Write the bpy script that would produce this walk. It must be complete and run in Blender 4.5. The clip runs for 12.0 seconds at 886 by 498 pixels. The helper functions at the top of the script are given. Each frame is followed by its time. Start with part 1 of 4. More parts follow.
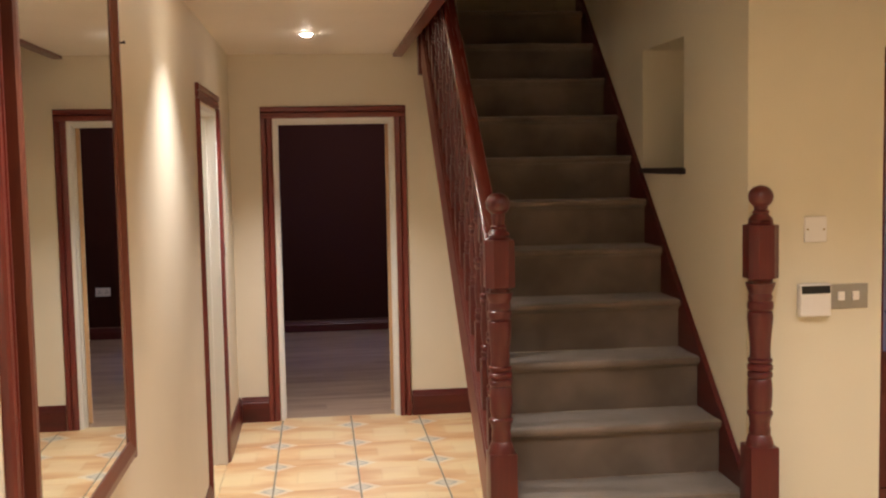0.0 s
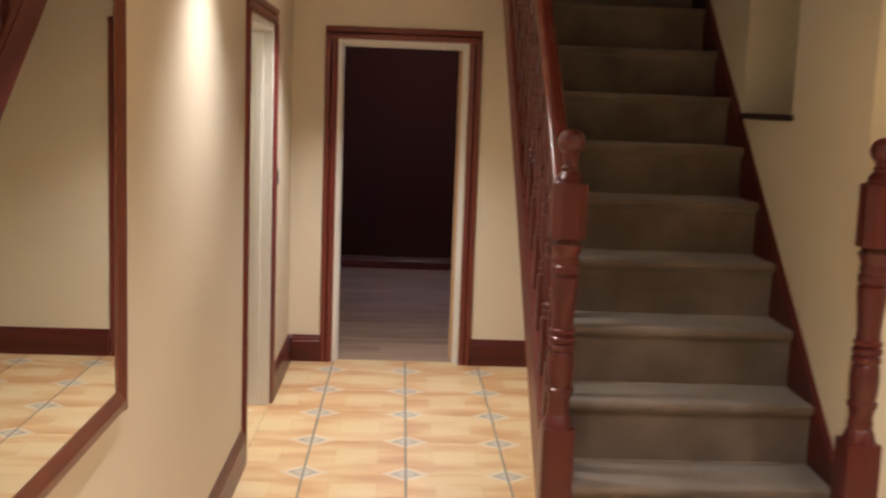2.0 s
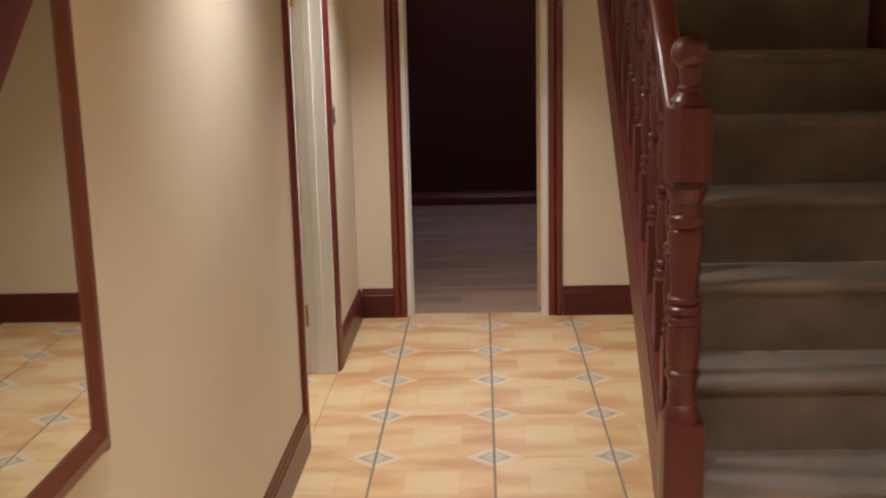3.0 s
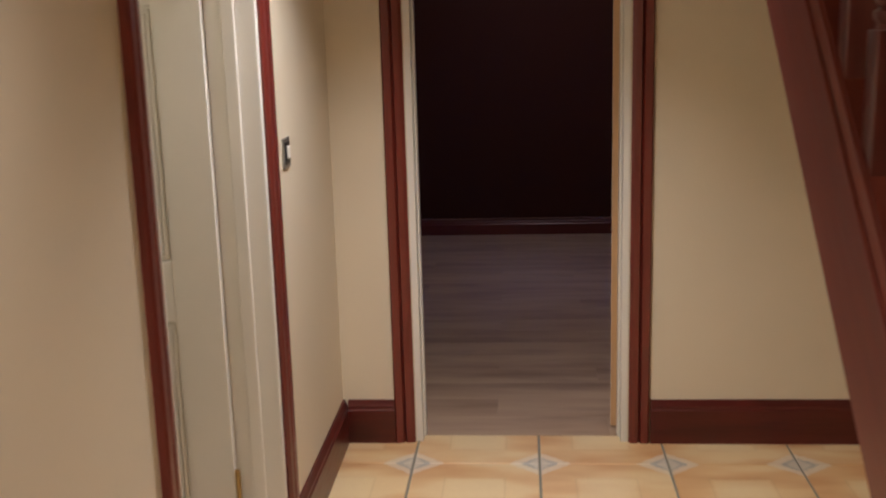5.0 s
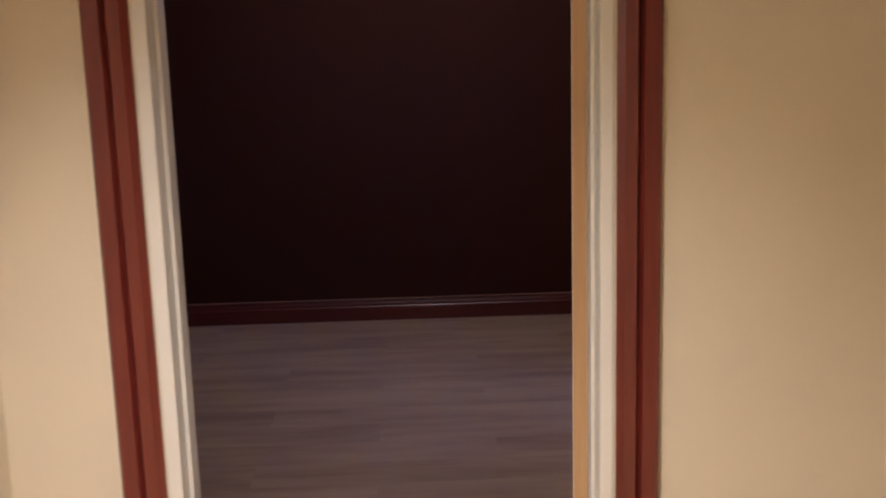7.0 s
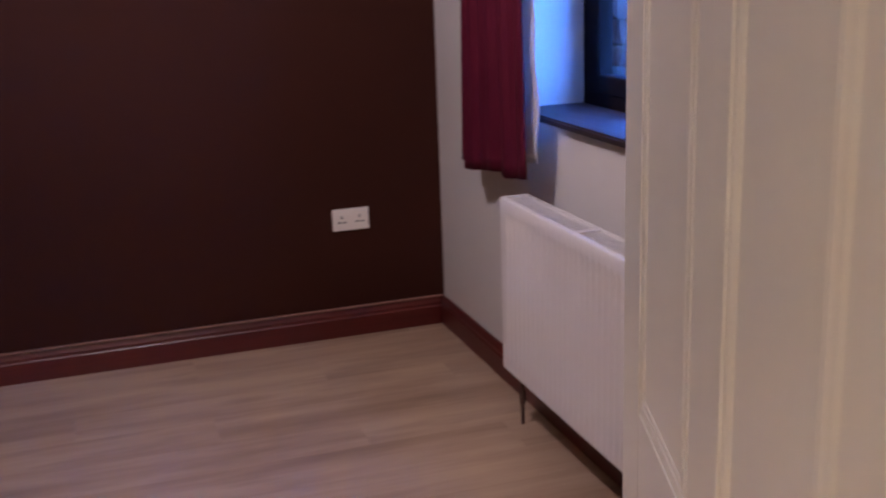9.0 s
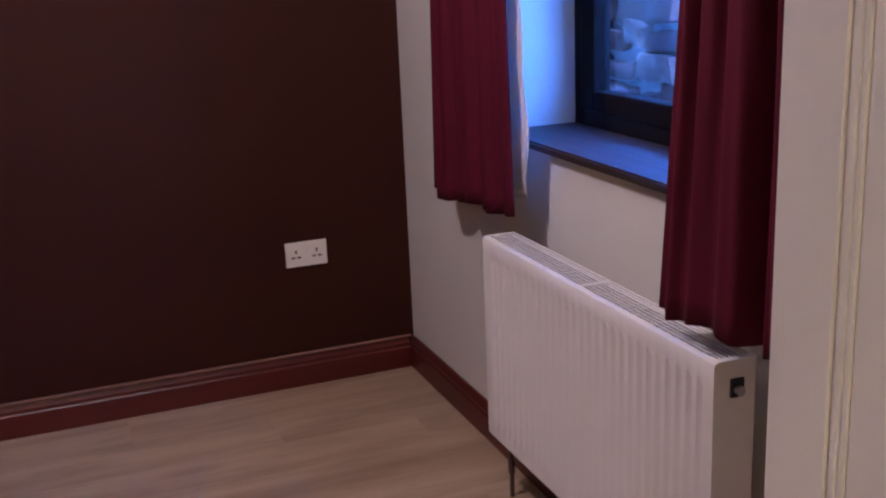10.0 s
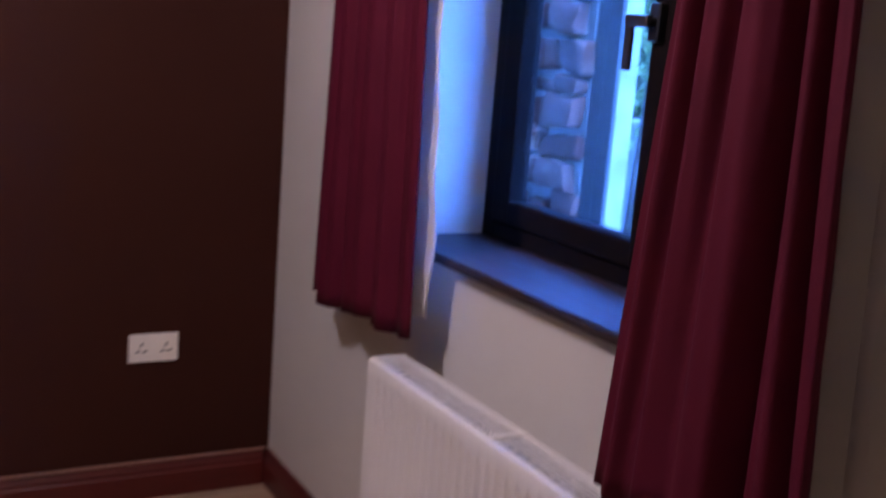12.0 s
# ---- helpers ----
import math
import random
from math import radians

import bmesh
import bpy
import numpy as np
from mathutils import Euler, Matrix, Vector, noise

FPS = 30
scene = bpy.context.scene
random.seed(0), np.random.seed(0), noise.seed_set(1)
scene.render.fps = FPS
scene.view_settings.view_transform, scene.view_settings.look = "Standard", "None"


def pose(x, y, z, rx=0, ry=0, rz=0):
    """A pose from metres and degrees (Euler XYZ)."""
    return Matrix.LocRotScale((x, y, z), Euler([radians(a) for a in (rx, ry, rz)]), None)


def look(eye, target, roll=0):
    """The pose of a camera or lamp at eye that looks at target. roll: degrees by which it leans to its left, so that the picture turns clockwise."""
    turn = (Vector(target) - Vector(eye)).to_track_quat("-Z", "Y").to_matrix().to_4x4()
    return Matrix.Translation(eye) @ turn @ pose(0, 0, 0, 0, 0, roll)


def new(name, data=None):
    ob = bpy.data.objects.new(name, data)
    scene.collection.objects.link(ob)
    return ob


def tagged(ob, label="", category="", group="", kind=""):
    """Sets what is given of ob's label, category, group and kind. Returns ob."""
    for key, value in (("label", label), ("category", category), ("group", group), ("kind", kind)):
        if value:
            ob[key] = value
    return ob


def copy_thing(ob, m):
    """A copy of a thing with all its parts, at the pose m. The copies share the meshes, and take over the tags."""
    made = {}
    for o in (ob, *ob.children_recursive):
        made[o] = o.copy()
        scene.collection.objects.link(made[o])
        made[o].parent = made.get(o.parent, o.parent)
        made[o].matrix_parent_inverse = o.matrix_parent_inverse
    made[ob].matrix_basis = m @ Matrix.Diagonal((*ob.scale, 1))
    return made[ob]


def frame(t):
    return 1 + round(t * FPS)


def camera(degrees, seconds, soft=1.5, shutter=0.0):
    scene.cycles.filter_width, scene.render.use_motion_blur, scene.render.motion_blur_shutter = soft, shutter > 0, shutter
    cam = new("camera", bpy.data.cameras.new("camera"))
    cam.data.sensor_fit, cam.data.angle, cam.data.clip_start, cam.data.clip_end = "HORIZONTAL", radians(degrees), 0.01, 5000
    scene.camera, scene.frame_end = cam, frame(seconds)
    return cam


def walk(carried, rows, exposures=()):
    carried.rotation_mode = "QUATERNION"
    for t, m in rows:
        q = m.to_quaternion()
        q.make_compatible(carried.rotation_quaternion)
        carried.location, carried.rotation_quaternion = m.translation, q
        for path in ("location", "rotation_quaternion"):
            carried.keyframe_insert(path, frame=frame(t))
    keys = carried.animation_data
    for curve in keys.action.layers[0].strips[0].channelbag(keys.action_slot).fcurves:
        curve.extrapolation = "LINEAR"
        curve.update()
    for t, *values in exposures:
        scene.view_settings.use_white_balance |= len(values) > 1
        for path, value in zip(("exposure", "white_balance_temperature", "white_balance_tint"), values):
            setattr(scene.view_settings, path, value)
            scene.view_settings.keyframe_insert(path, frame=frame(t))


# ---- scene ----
cam = camera(45.0, 12.0, soft=2.1, shutter=0.5)
PATH = [
    (0, (-0.177, 0.179, 1.676), (0.052, 2.159, 1.515), -1.1),
    (0.5, (-0.176, 0.202, 1.671), (0.082, 2.178, 1.502), 0.2),
    (1, (-0.18, 0.263, 1.665), (0.098, 2.234, 1.469), 0.5),
    (1.5, (-0.161, 0.398, 1.648), (0.114, 2.364, 1.407), 1.5),
    (2, (-0.06, 0.67, 1.636), (0.022, 2.649, 1.361), 2.1),
    (2.5, (-0.034, 1.029, 1.606), (-0.053, 2.997, 1.247), 0.3),
    (4.3, (-0.005, 2.65, 1.6), (-0.164, 4.594, 1.16), -2.9),
    (4.5, (-0.012, 2.898, 1.594), (-0.166, 4.845, 1.161), -1.6),
    (5, (-0.046, 3.45, 1.582), (-0.198, 5.396, 1.145), -1.6),
    (5.5, (-0.079, 3.958, 1.562), (-0.118, 5.914, 1.146), -2.5),
    (6, (-0.042, 4.456, 1.566), (-0.129, 6.415, 1.172), -1.0),
    (6.5, (-0.119, 4.926, 1.566), (-0.09, 6.886, 1.167), -2.3),
    (7, (-0.004, 5.424, 1.454), (0.039, 7.387, 1.07), -1.6),
    (7.5, (-0.043, 5.846, 1.378), (-0.002, 7.81, 1.002), -1.3),
    (7.7, (-0.048, 6.032, 1.379), (0.006, 7.993, 0.987), -1.6),
    (9.5, (-0.035, 7.304, 1.427), (0.679, 9.094, 0.893), -1.8),
    (10, (0.075, 7.509, 1.427), (0.761, 9.312, 0.898), -2.5),
    (10.5, (0.104, 7.543, 1.423), (0.802, 9.337, 0.88), -0.5),
    (11, (0.08, 7.531, 1.434), (0.809, 9.319, 0.915), 1.7),
    (11.5, (0.067, 7.606, 1.433), (0.853, 9.376, 0.934), 2.6),
    (12, (0.148, 7.908, 1.423), (1.098, 9.625, 1.04), 4.5),
]
EXPOSURES = [(0.0, 0.15, 6500, 9), (1.5, 0.08, 6500, 9), (2.1, -0.02, 6500, 9), (2.6, -0.28, 6500, 10), (5.1, -0.4, 6500, 10), (5.6, -0.2, 6500, 10), (6.5, -0.06, 6500, 10), (7.0, 0.26, 6500, 11), (7.7, 0.88, 6500, 12), (9.3, 1.38, 6500, 14), (12.0, 1.33, 6500, 14)]
walk(cam, [(t, look(eye, target, roll)) for t, eye, target, roll in PATH], EXPOSURES)


# ---- light ----
world = bpy.data.worlds.new("dusk")
scene.world = world
world.use_nodes = True
wn = world.node_tree
sky = wn.nodes.new("ShaderNodeTexSky")
sky.sky_type = "NISHITA"
sky.sun_disc = False
sky.sun_elevation = radians(50)
sky.sun_rotation = radians(200)
tint = wn.nodes.new("ShaderNodeMix")
tint.data_type, tint.blend_type = "RGBA", "MULTIPLY"
tint.inputs["Factor"].default_value = 1.0
tint.inputs["B"].default_value = (3.1, 9.2, 28.0, 1)
wn.links.new(sky.outputs["Color"], tint.inputs["A"])
wn.links.new(tint.outputs["Result"], wn.nodes["Background"].inputs["Color"])
wn.nodes["Background"].inputs["Strength"].default_value = 0.15

WARM = (1.0, 0.95, 0.95)


def spot(x, y, z, watts, cone=72, blend=0.3, target=None):
    data = bpy.data.lights.new("spot_light", "SPOT")
    data.energy, data.color, data.shadow_soft_size = watts, WARM, 0.025
    data.spot_size, data.spot_blend = radians(cone), blend
    ob = new("spot_light", data)
    ob.matrix_world = look((x, y, z), target or (x, y - 0.001, 0))
    return ob


CEIL = 2.39
BEAMS = [(-0.216, 6.11, 165, 108, 1.0), (-0.39, 4.25, 78, 106, 1.0), (-0.25, 2.30, 70, 110, 0.8), (0.95, 2.60, 64, 132, 0.9),
         (0.95, 0.60, 60, 130, 0.8), (-0.25, 0.40, 100, 125, 0.8), (2.20, 2.45, 92, 125, 1.0)]
SPOTS = [(row[0], row[1]) for row in BEAMS]
for sx, sy, watts, cone, blend in BEAMS:
    spot(sx, sy, CEIL - 0.04, watts, cone, blend)

# dim ceiling lamp of the back room
room_lamp = bpy.data.lights.new("room_light", "POINT")
room_lamp.energy, room_lamp.color, room_lamp.shadow_soft_size = 17, (1.0, 0.87, 0.98), 0.06
new("room_light", room_lamp).location = (0.10, 9.55, 2.13)
# added lamp in the side room, no source seen there, to brighten its open door
added_side_lamp = bpy.data.lights.new("added_side_light", "POINT")
added_side_lamp.energy, added_side_lamp.color, added_side_lamp.shadow_soft_size = 11.5, (1.0, 0.95, 0.76), 0.04
new("added_side_light", added_side_lamp).location = (-1.60, 4.90, 2.13)


# ---- materials ----
def nodes_of(name):
    m = bpy.data.materials.new(name)
    m.use_nodes = True
    return m, m.node_tree.nodes, m.node_tree.links, m.node_tree.nodes["Principled BSDF"]


def ramp_of(n, stops):
    r = n.new("ShaderNodeValToRGB")
    el = r.color_ramp.elements
    while len(el) < len(stops):
        el.new(0.5)
    for e, (p, c) in zip(el, stops):
        e.position, e.color = p, (*c, 1)
    return r


def noise_of(n, l, coord, scale, detail=4, rough=0.55, stretch=(1, 1, 1), turn=(0, 0, 0)):
    if any(turn):
        first = n.new("ShaderNodeMapping")
        first.inputs["Rotation"].default_value = [radians(a) for a in turn]
        l.new(coord, first.inputs["Vector"])
        coord = first.outputs["Vector"]
    mp = n.new("ShaderNodeMapping")
    mp.inputs["Scale"].default_value = stretch
    l.new(coord, mp.inputs["Vector"])
    t = n.new("ShaderNodeTexNoise")
    t.inputs["Scale"].default_value, t.inputs["Detail"].default_value, t.inputs["Roughness"].default_value = scale, detail, rough
    l.new(mp.outputs["Vector"], t.inputs["Vector"])
    return t


def mixed(n, l, fac, a, b, mode="MIX"):
    m = n.new("ShaderNodeMix")
    m.data_type, m.blend_type = "RGBA", mode
    for key, v in (("Factor", fac), ("A", a), ("B", b)):
        if isinstance(v, bpy.types.NodeSocket):
            l.new(v, m.inputs[key])
        elif isinstance(v, (int, float)):
            m.inputs[key].default_value = v
        else:
            m.inputs[key].default_value = (*v, 1)
    return m.outputs["Result"]


def calc(n, l, op, a, b=0.0):
    m = n.new("ShaderNodeMath")
    m.operation = op
    for i, v in enumerate((a, b)):
        if isinstance(v, bpy.types.NodeSocket):
            l.new(v, m.inputs[i])
        else:
            m.inputs[i].default_value = v
    return m.outputs["Value"]


def bumped(n, l, bsdf, height, strength, distance=0.002):
    b = n.new("ShaderNodeBump")
    b.inputs["Strength"].default_value, b.inputs["Distance"].default_value = strength, distance
    l.new(height, b.inputs["Height"])
    l.new(b.outputs["Normal"], bsdf.inputs["Normal"])


def coords(n, kind="Object"):
    return n.new("ShaderNodeTexCoord").outputs[kind]


def paint(name, colour, rough=0.6, vary=0.06, fine=90, bump=0.15, blotch=1.3):
    m, n, l, b = nodes_of(name)
    c = coords(n)
    big = noise_of(n, l, c, blotch, 3)
    small = noise_of(n, l, c, fine, 3)
    dark = [v * (1 - vary * 2) for v in colour]
    light = [min(1, v * (1 + vary)) for v in colour]
    col = mixed(n, l, big.outputs["Fac"], dark, light)
    col = mixed(n, l, calc(n, l, "MULTIPLY", small.outputs["Fac"], 0.12), col, [v * 0.8 for v in colour])
    l.new(col, b.inputs["Base Color"])
    r = calc(n, l, "ADD", calc(n, l, "MULTIPLY", big.outputs["Fac"], 0.12), rough - 0.06)
    l.new(r, b.inputs["Roughness"])
    bumped(n, l, b, small.outputs["Fac"], bump)
    return m


def wood(name, dark, light, axis="z", rough=0.35, scale=1.0, knots=0.5, turn=(0, 0, 0), coat=0.25, knot_scale=4.2, knot_size=0.24):
    m, n, l, b = nodes_of(name)
    c = coords(n)
    st = {"x": (0.06, 1, 1), "y": (1, 0.06, 1), "z": (1, 1, 0.06)}[axis]
    fine = noise_of(n, l, c, 120 * scale, 5, 0.6, st, turn)
    broad = noise_of(n, l, c, 14 * scale, 4, 0.6, [0.3 * v + 0.04 if v < 1 else v for v in st], turn)
    patch = noise_of(n, l, c, 2.2, 2)
    f = calc(n, l, "ADD", calc(n, l, "MULTIPLY", fine.outputs["Fac"], 0.4), calc(n, l, "MULTIPLY", broad.outputs["Fac"], 0.6))
    r = ramp_of(n, [(0.32, dark), (0.5, [(a + d) / 2 for a, d in zip(dark, light)]), (0.68, light)])
    l.new(f, r.inputs["Fac"])
    col = mixed(n, l, calc(n, l, "MULTIPLY", patch.outputs["Fac"], 0.5), r.outputs["Color"], dark)
    if knots:
        mp = n.new("ShaderNodeMapping")
        mp.inputs["Scale"].default_value = [0.55 if v < 1 else 1.0 for v in st]
        l.new(c, mp.inputs["Vector"])
        v = n.new("ShaderNodeTexVoronoi")
        v.inputs["Scale"].default_value = knot_scale
        l.new(mp.outputs["Vector"], v.inputs["Vector"])
        k = ramp_of(n, [(0.0, (1, 1, 1)), (knot_size * 0.55, (0.7, 0.7, 0.7)), (knot_size, (0, 0, 0))])
        l.new(v.outputs["Distance"], k.inputs["Fac"])
        col = mixed(n, l, calc(n, l, "MULTIPLY", k.outputs["Color"], knots), col, [d * 0.25 for d in dark])
    l.new(col, b.inputs["Base Color"])
    l.new(calc(n, l, "ADD", calc(n, l, "MULTIPLY", fine.outputs["Fac"], 0.2), rough - 0.1), b.inputs["Roughness"])
    b.inputs["Coat Weight"].default_value = coat
    b.inputs["Coat Roughness"].default_value = 0.25
    bumped(n, l, b, fine.outputs["Fac"], 0.12, 0.001)
    return m


def plain(name, colour, rough=0.5, metal=0.0, vary=0.08):
    m, n, l, b = nodes_of(name)
    t = noise_of(n, l, coords(n), 35, 3)
    l.new(mixed(n, l, t.outputs["Fac"], [v * (1 - vary) for v in colour], [min(1, v * (1 + vary)) for v in colour]), b.inputs["Base Color"])
    b.inputs["Roughness"].default_value, b.inputs["Metallic"].default_value = rough, metal
    return m


def carpet_material():
    m, n, l, b = nodes_of("carpet")
    c = coords(n)
    pile = noise_of(n, l, c, 420, 3, 0.7)
    wear = noise_of(n, l, c, 3.6, 3, 0.5)
    r = ramp_of(n, [(0.36, (0.165, 0.122, 0.086)), (0.50, (0.228, 0.170, 0.126)), (0.64, (0.295, 0.224, 0.172))])
    l.new(wear.outputs["Fac"], r.inputs["Fac"])
    l.new(mixed(n, l, calc(n, l, "MULTIPLY", pile.outputs["Fac"], 0.55), r.outputs["Color"], (0.075, 0.055, 0.038)), b.inputs["Base Color"])
    b.inputs["Roughness"].default_value = 0.95
    b.inputs["Sheen Weight"].default_value = 0.3
    bumped(n, l, b, pile.outputs["Fac"], 0.7, 0.004)
    return m


def tile_material():
    m, n, l, b = nodes_of("floor_tile")
    c = coords(n)
    sep = n.new("ShaderNodeSeparateXYZ")
    l.new(c, sep.inputs[0])
    ax = calc(n, l, "ABSOLUTE", sep.outputs["X"])
    ay = calc(n, l, "ABSOLUTE", sep.outputs["Y"])
    info = n.new("ShaderNodeObjectInfo")
    shift = n.new("ShaderNodeVectorMath")
    shift.operation = "ADD"
    cmb = n.new("ShaderNodeCombineXYZ")
    for k in range(3):
        l.new(calc(n, l, "MULTIPLY", info.outputs["Random"], 17.0 + k * 5), cmb.inputs[k])
    l.new(c, shift.inputs[0])
    l.new(cmb.outputs[0], shift.inputs[1])
    cloud = noise_of(n, l, shift.outputs[0], 4.6, 2, 0.5, (0.5, 1.4, 1))
    grain = noise_of(n, l, shift.outputs[0], 70, 3)
    r = ramp_of(n, [(0.30, (0.64, 0.345, 0.155)), (0.46, (0.75, 0.49, 0.245)), (0.60, (0.82, 0.62, 0.35))])
    # orange clouds towards the edges, a pale soft square in the middle with a faint outline
    big = calc(n, l, "MAXIMUM", ax, ay)
    rising = calc(n, l, "MULTIPLY", calc(n, l, "SUBTRACT", big, 0.08), 0.8)
    l.new(calc(n, l, "SUBTRACT", calc(n, l, "ADD", cloud.outputs["Fac"], 0.06), rising), r.inputs["Fac"])
    inner = calc(n, l, "MINIMUM", calc(n, l, "MAXIMUM", calc(n, l, "MULTIPLY", calc(n, l, "SUBTRACT", 0.106, big), 60.0), 0.0), 1.0)
    rim = calc(n, l, "SUBTRACT", calc(n, l, "LESS_THAN", big, 0.107), calc(n, l, "LESS_THAN", big, 0.101))
    col = mixed(n, l, calc(n, l, "MULTIPLY", inner, 0.5), r.outputs["Color"], (0.84, 0.68, 0.41))
    col = mixed(n, l, calc(n, l, "MULTIPLY", rim, 0.16), col, (0.45, 0.33, 0.18))
    # pale leaf motif in each corner
    dx = calc(n, l, "DIVIDE", calc(n, l, "SUBTRACT", 0.222, ax), 0.098)
    dy = calc(n, l, "DIVIDE", calc(n, l, "SUBTRACT", 0.224, ay), 0.084)
    dia = calc(n, l, "ADD", dx, dy)
    dia = calc(n, l, "ADD", dia, calc(n, l, "MULTIPLY", grain.outputs["Fac"], 0.3))
    pale = calc(n, l, "LESS_THAN", dia, 1.24)
    leaf = calc(n, l, "LESS_THAN", dia, 0.80)
    edge = calc(n, l, "MULTIPLY", leaf, calc(n, l, "GREATER_THAN", calc(n, l, "ADD", dia, calc(n, l, "MULTIPLY", dx, 0.5)), 0.72))
    col = mixed(n, l, calc(n, l, "MULTIPLY", pale, 0.62), col, (0.80, 0.74, 0.62))
    col = mixed(n, l, calc(n, l, "MULTIPLY", leaf, 0.5), col, (0.46, 0.48, 0.46))
    col = mixed(n, l, calc(n, l, "MULTIPLY", edge, 0.5), col, (0.27, 0.29, 0.29))
    col = mixed(n, l, calc(n, l, "MULTIPLY", grain.outputs["Fac"], 0.18), col, (0.5, 0.3, 0.15))
    l.new(col, b.inputs["Base Color"])
    l.new(calc(n, l, "ADD", calc(n, l, "MULTIPLY", cloud.outputs["Fac"], 0.15), 0.30), b.inputs["Roughness"])
    bumped(n, l, b, grain.outputs["Fac"], 0.12, 0.001)
    return m


def laminate_material():
    m, n, l, b = nodes_of("laminate")
    c = coords(n)
    info = n.new("ShaderNodeObjectInfo")
    cmb = n.new("ShaderNodeCombineXYZ")
    for k in range(3):
        l.new(calc(n, l, "MULTIPLY", info.outputs["Random"], 31.0 + k * 7), cmb.inputs[k])
    add = n.new("ShaderNodeVectorMath")
    add.operation = "ADD"
    l.new(c, add.inputs[0])
    l.new(cmb.outputs[0], add.inputs[1])
    fine = noise_of(n, l, add.outputs[0], 60, 5, 0.65, (0.05, 1, 1))
    broad = noise_of(n, l, add.outputs[0], 6.5, 4, 0.55, (0.16, 1, 1))
    f = calc(n, l, "ADD", calc(n, l, "MULTIPLY", fine.outputs["Fac"], 0.22), calc(n, l, "MULTIPLY", broad.outputs["Fac"], 0.78))
    r = ramp_of(n, [(0.28, (0.25, 0.158, 0.104)), (0.43, (0.385, 0.26, 0.175)), (0.6, (0.475, 0.34, 0.235))])
    l.new(f, r.inputs["Fac"])
    v = n.new("ShaderNodeTexVoronoi")
    v.inputs["Scale"].default_value = 2.3
    mp = n.new("ShaderNodeMapping")
    mp.inputs["Scale"].default_value = (0.45, 1.5, 1)
    l.new(add.outputs[0], mp.inputs["Vector"])
    l.new(mp.outputs["Vector"], v.inputs["Vector"])
    k = ramp_of(n, [(0.0, (1, 1, 1)), (0.13, (0, 0, 0))])
    l.new(v.outputs["Distance"], k.inputs["Fac"])
    col = mixed(n, l, calc(n, l, "MULTIPLY", k.outputs["Color"], 0.45), r.outputs["Color"], (0.17, 0.095, 0.068))
    cloudy = noise_of(n, l, add.outputs[0], 4.0, 4, 0.6, (0.28, 1.5, 1))
    cr = ramp_of(n, [(0.50, (0, 0, 0)), (0.68, (1, 1, 1))])
    l.new(cloudy.outputs["Fac"], cr.inputs["Fac"])
    col = mixed(n, l, calc(n, l, "MULTIPLY", cr.outputs["Color"], 0.55), col, (0.20, 0.122, 0.088))
    col = mixed(n, l, calc(n, l, "MULTIPLY", info.outputs["Random"], 0.08), col, (0.30, 0.20, 0.15))
    l.new(col, b.inputs["Base Color"])
    b.inputs["Roughness"].default_value = 0.42
    bumped(n, l, b, fine.outputs["Fac"], 0.1, 0.001)
    return m


def cloth(name, colour, sheen=0.1, through_light=0.0):
    m, n, l, b = nodes_of(name)
    c = coords(n)
    weave = noise_of(n, l, c, 500, 2)
    big = noise_of(n, l, c, 6, 3)
    col = mixed(n, l, big.outputs["Fac"], [v * 0.8 for v in colour], [min(1, v * 1.15) for v in colour])
    col = mixed(n, l, calc(n, l, "MULTIPLY", weave.outputs["Fac"], 0.3), col, [v * 0.6 for v in colour])
    l.new(col, b.inputs["Base Color"])
    b.inputs["Roughness"].default_value = 0.8
    b.inputs["Sheen Weight"].default_value = sheen
    b.inputs["Specular IOR Level"].default_value = 0.2
    bumped(n, l, b, weave.outputs["Fac"], 0.3, 0.001)
    if through_light:
        thin = n.new("ShaderNodeBsdfTranslucent")
        thin.inputs["Color"].default_value = (*colour, 1)
        both = n.new("ShaderNodeMixShader")
        both.inputs["Fac"].default_value = through_light
        l.new(b.outputs["BSDF"], both.inputs[1])
        l.new(thin.outputs["BSDF"], both.inputs[2])
        l.new(both.outputs["Shader"], n["Material Output"].inputs["Surface"])
    return m


def stone_material():
    m, n, l, b = nodes_of("rubble_stone")
    c = coords(n)
    info = n.new("ShaderNodeObjectInfo")
    t = noise_of(n, l, c, 9, 6, 0.7)
    g = noise_of(n, l, c, 60, 4)
    r = ramp_of(n, [(0.3, (0.040, 0.012, 0.009)), (0.50, (0.105, 0.036, 0.026)), (0.70, (0.24, 0.16, 0.13))])
    l.new(t.outputs["Fac"], r.inputs["Fac"])
    col = mixed(n, l, calc(n, l, "MULTIPLY", info.outputs["Random"], 0.6), r.outputs["Color"], (0.13, 0.030, 0.020))
    l.new(col, b.inputs["Base Color"])
    b.inputs["Roughness"].default_value = 0.9
    bumped(n, l, b, g.outputs["Fac"], 0.6, 0.01)
    return m


def glass_material(name, colour=(1, 1, 1), rough=0.0):
    m, n, l, b = nodes_of(name)
    b.inputs["Base Color"].default_value = (*colour, 1)
    b.inputs["Transmission Weight"].default_value = 1.0
    b.inputs["Roughness"].default_value, b.inputs["IOR"].default_value = rough, 1.45
    return m


def mirror_material():
    m, n, l, b = nodes_of("mirror_glass")
    t = noise_of(n, l, coords(n), 3, 2)
    b.inputs["Base Color"].default_value = (0.86, 0.88, 0.86, 1)
    b.inputs["Metallic"].default_value = 1.0
    l.new(calc(n, l, "MULTIPLY", t.outputs["Fac"], 0.012), b.inputs["Roughness"])
    return m


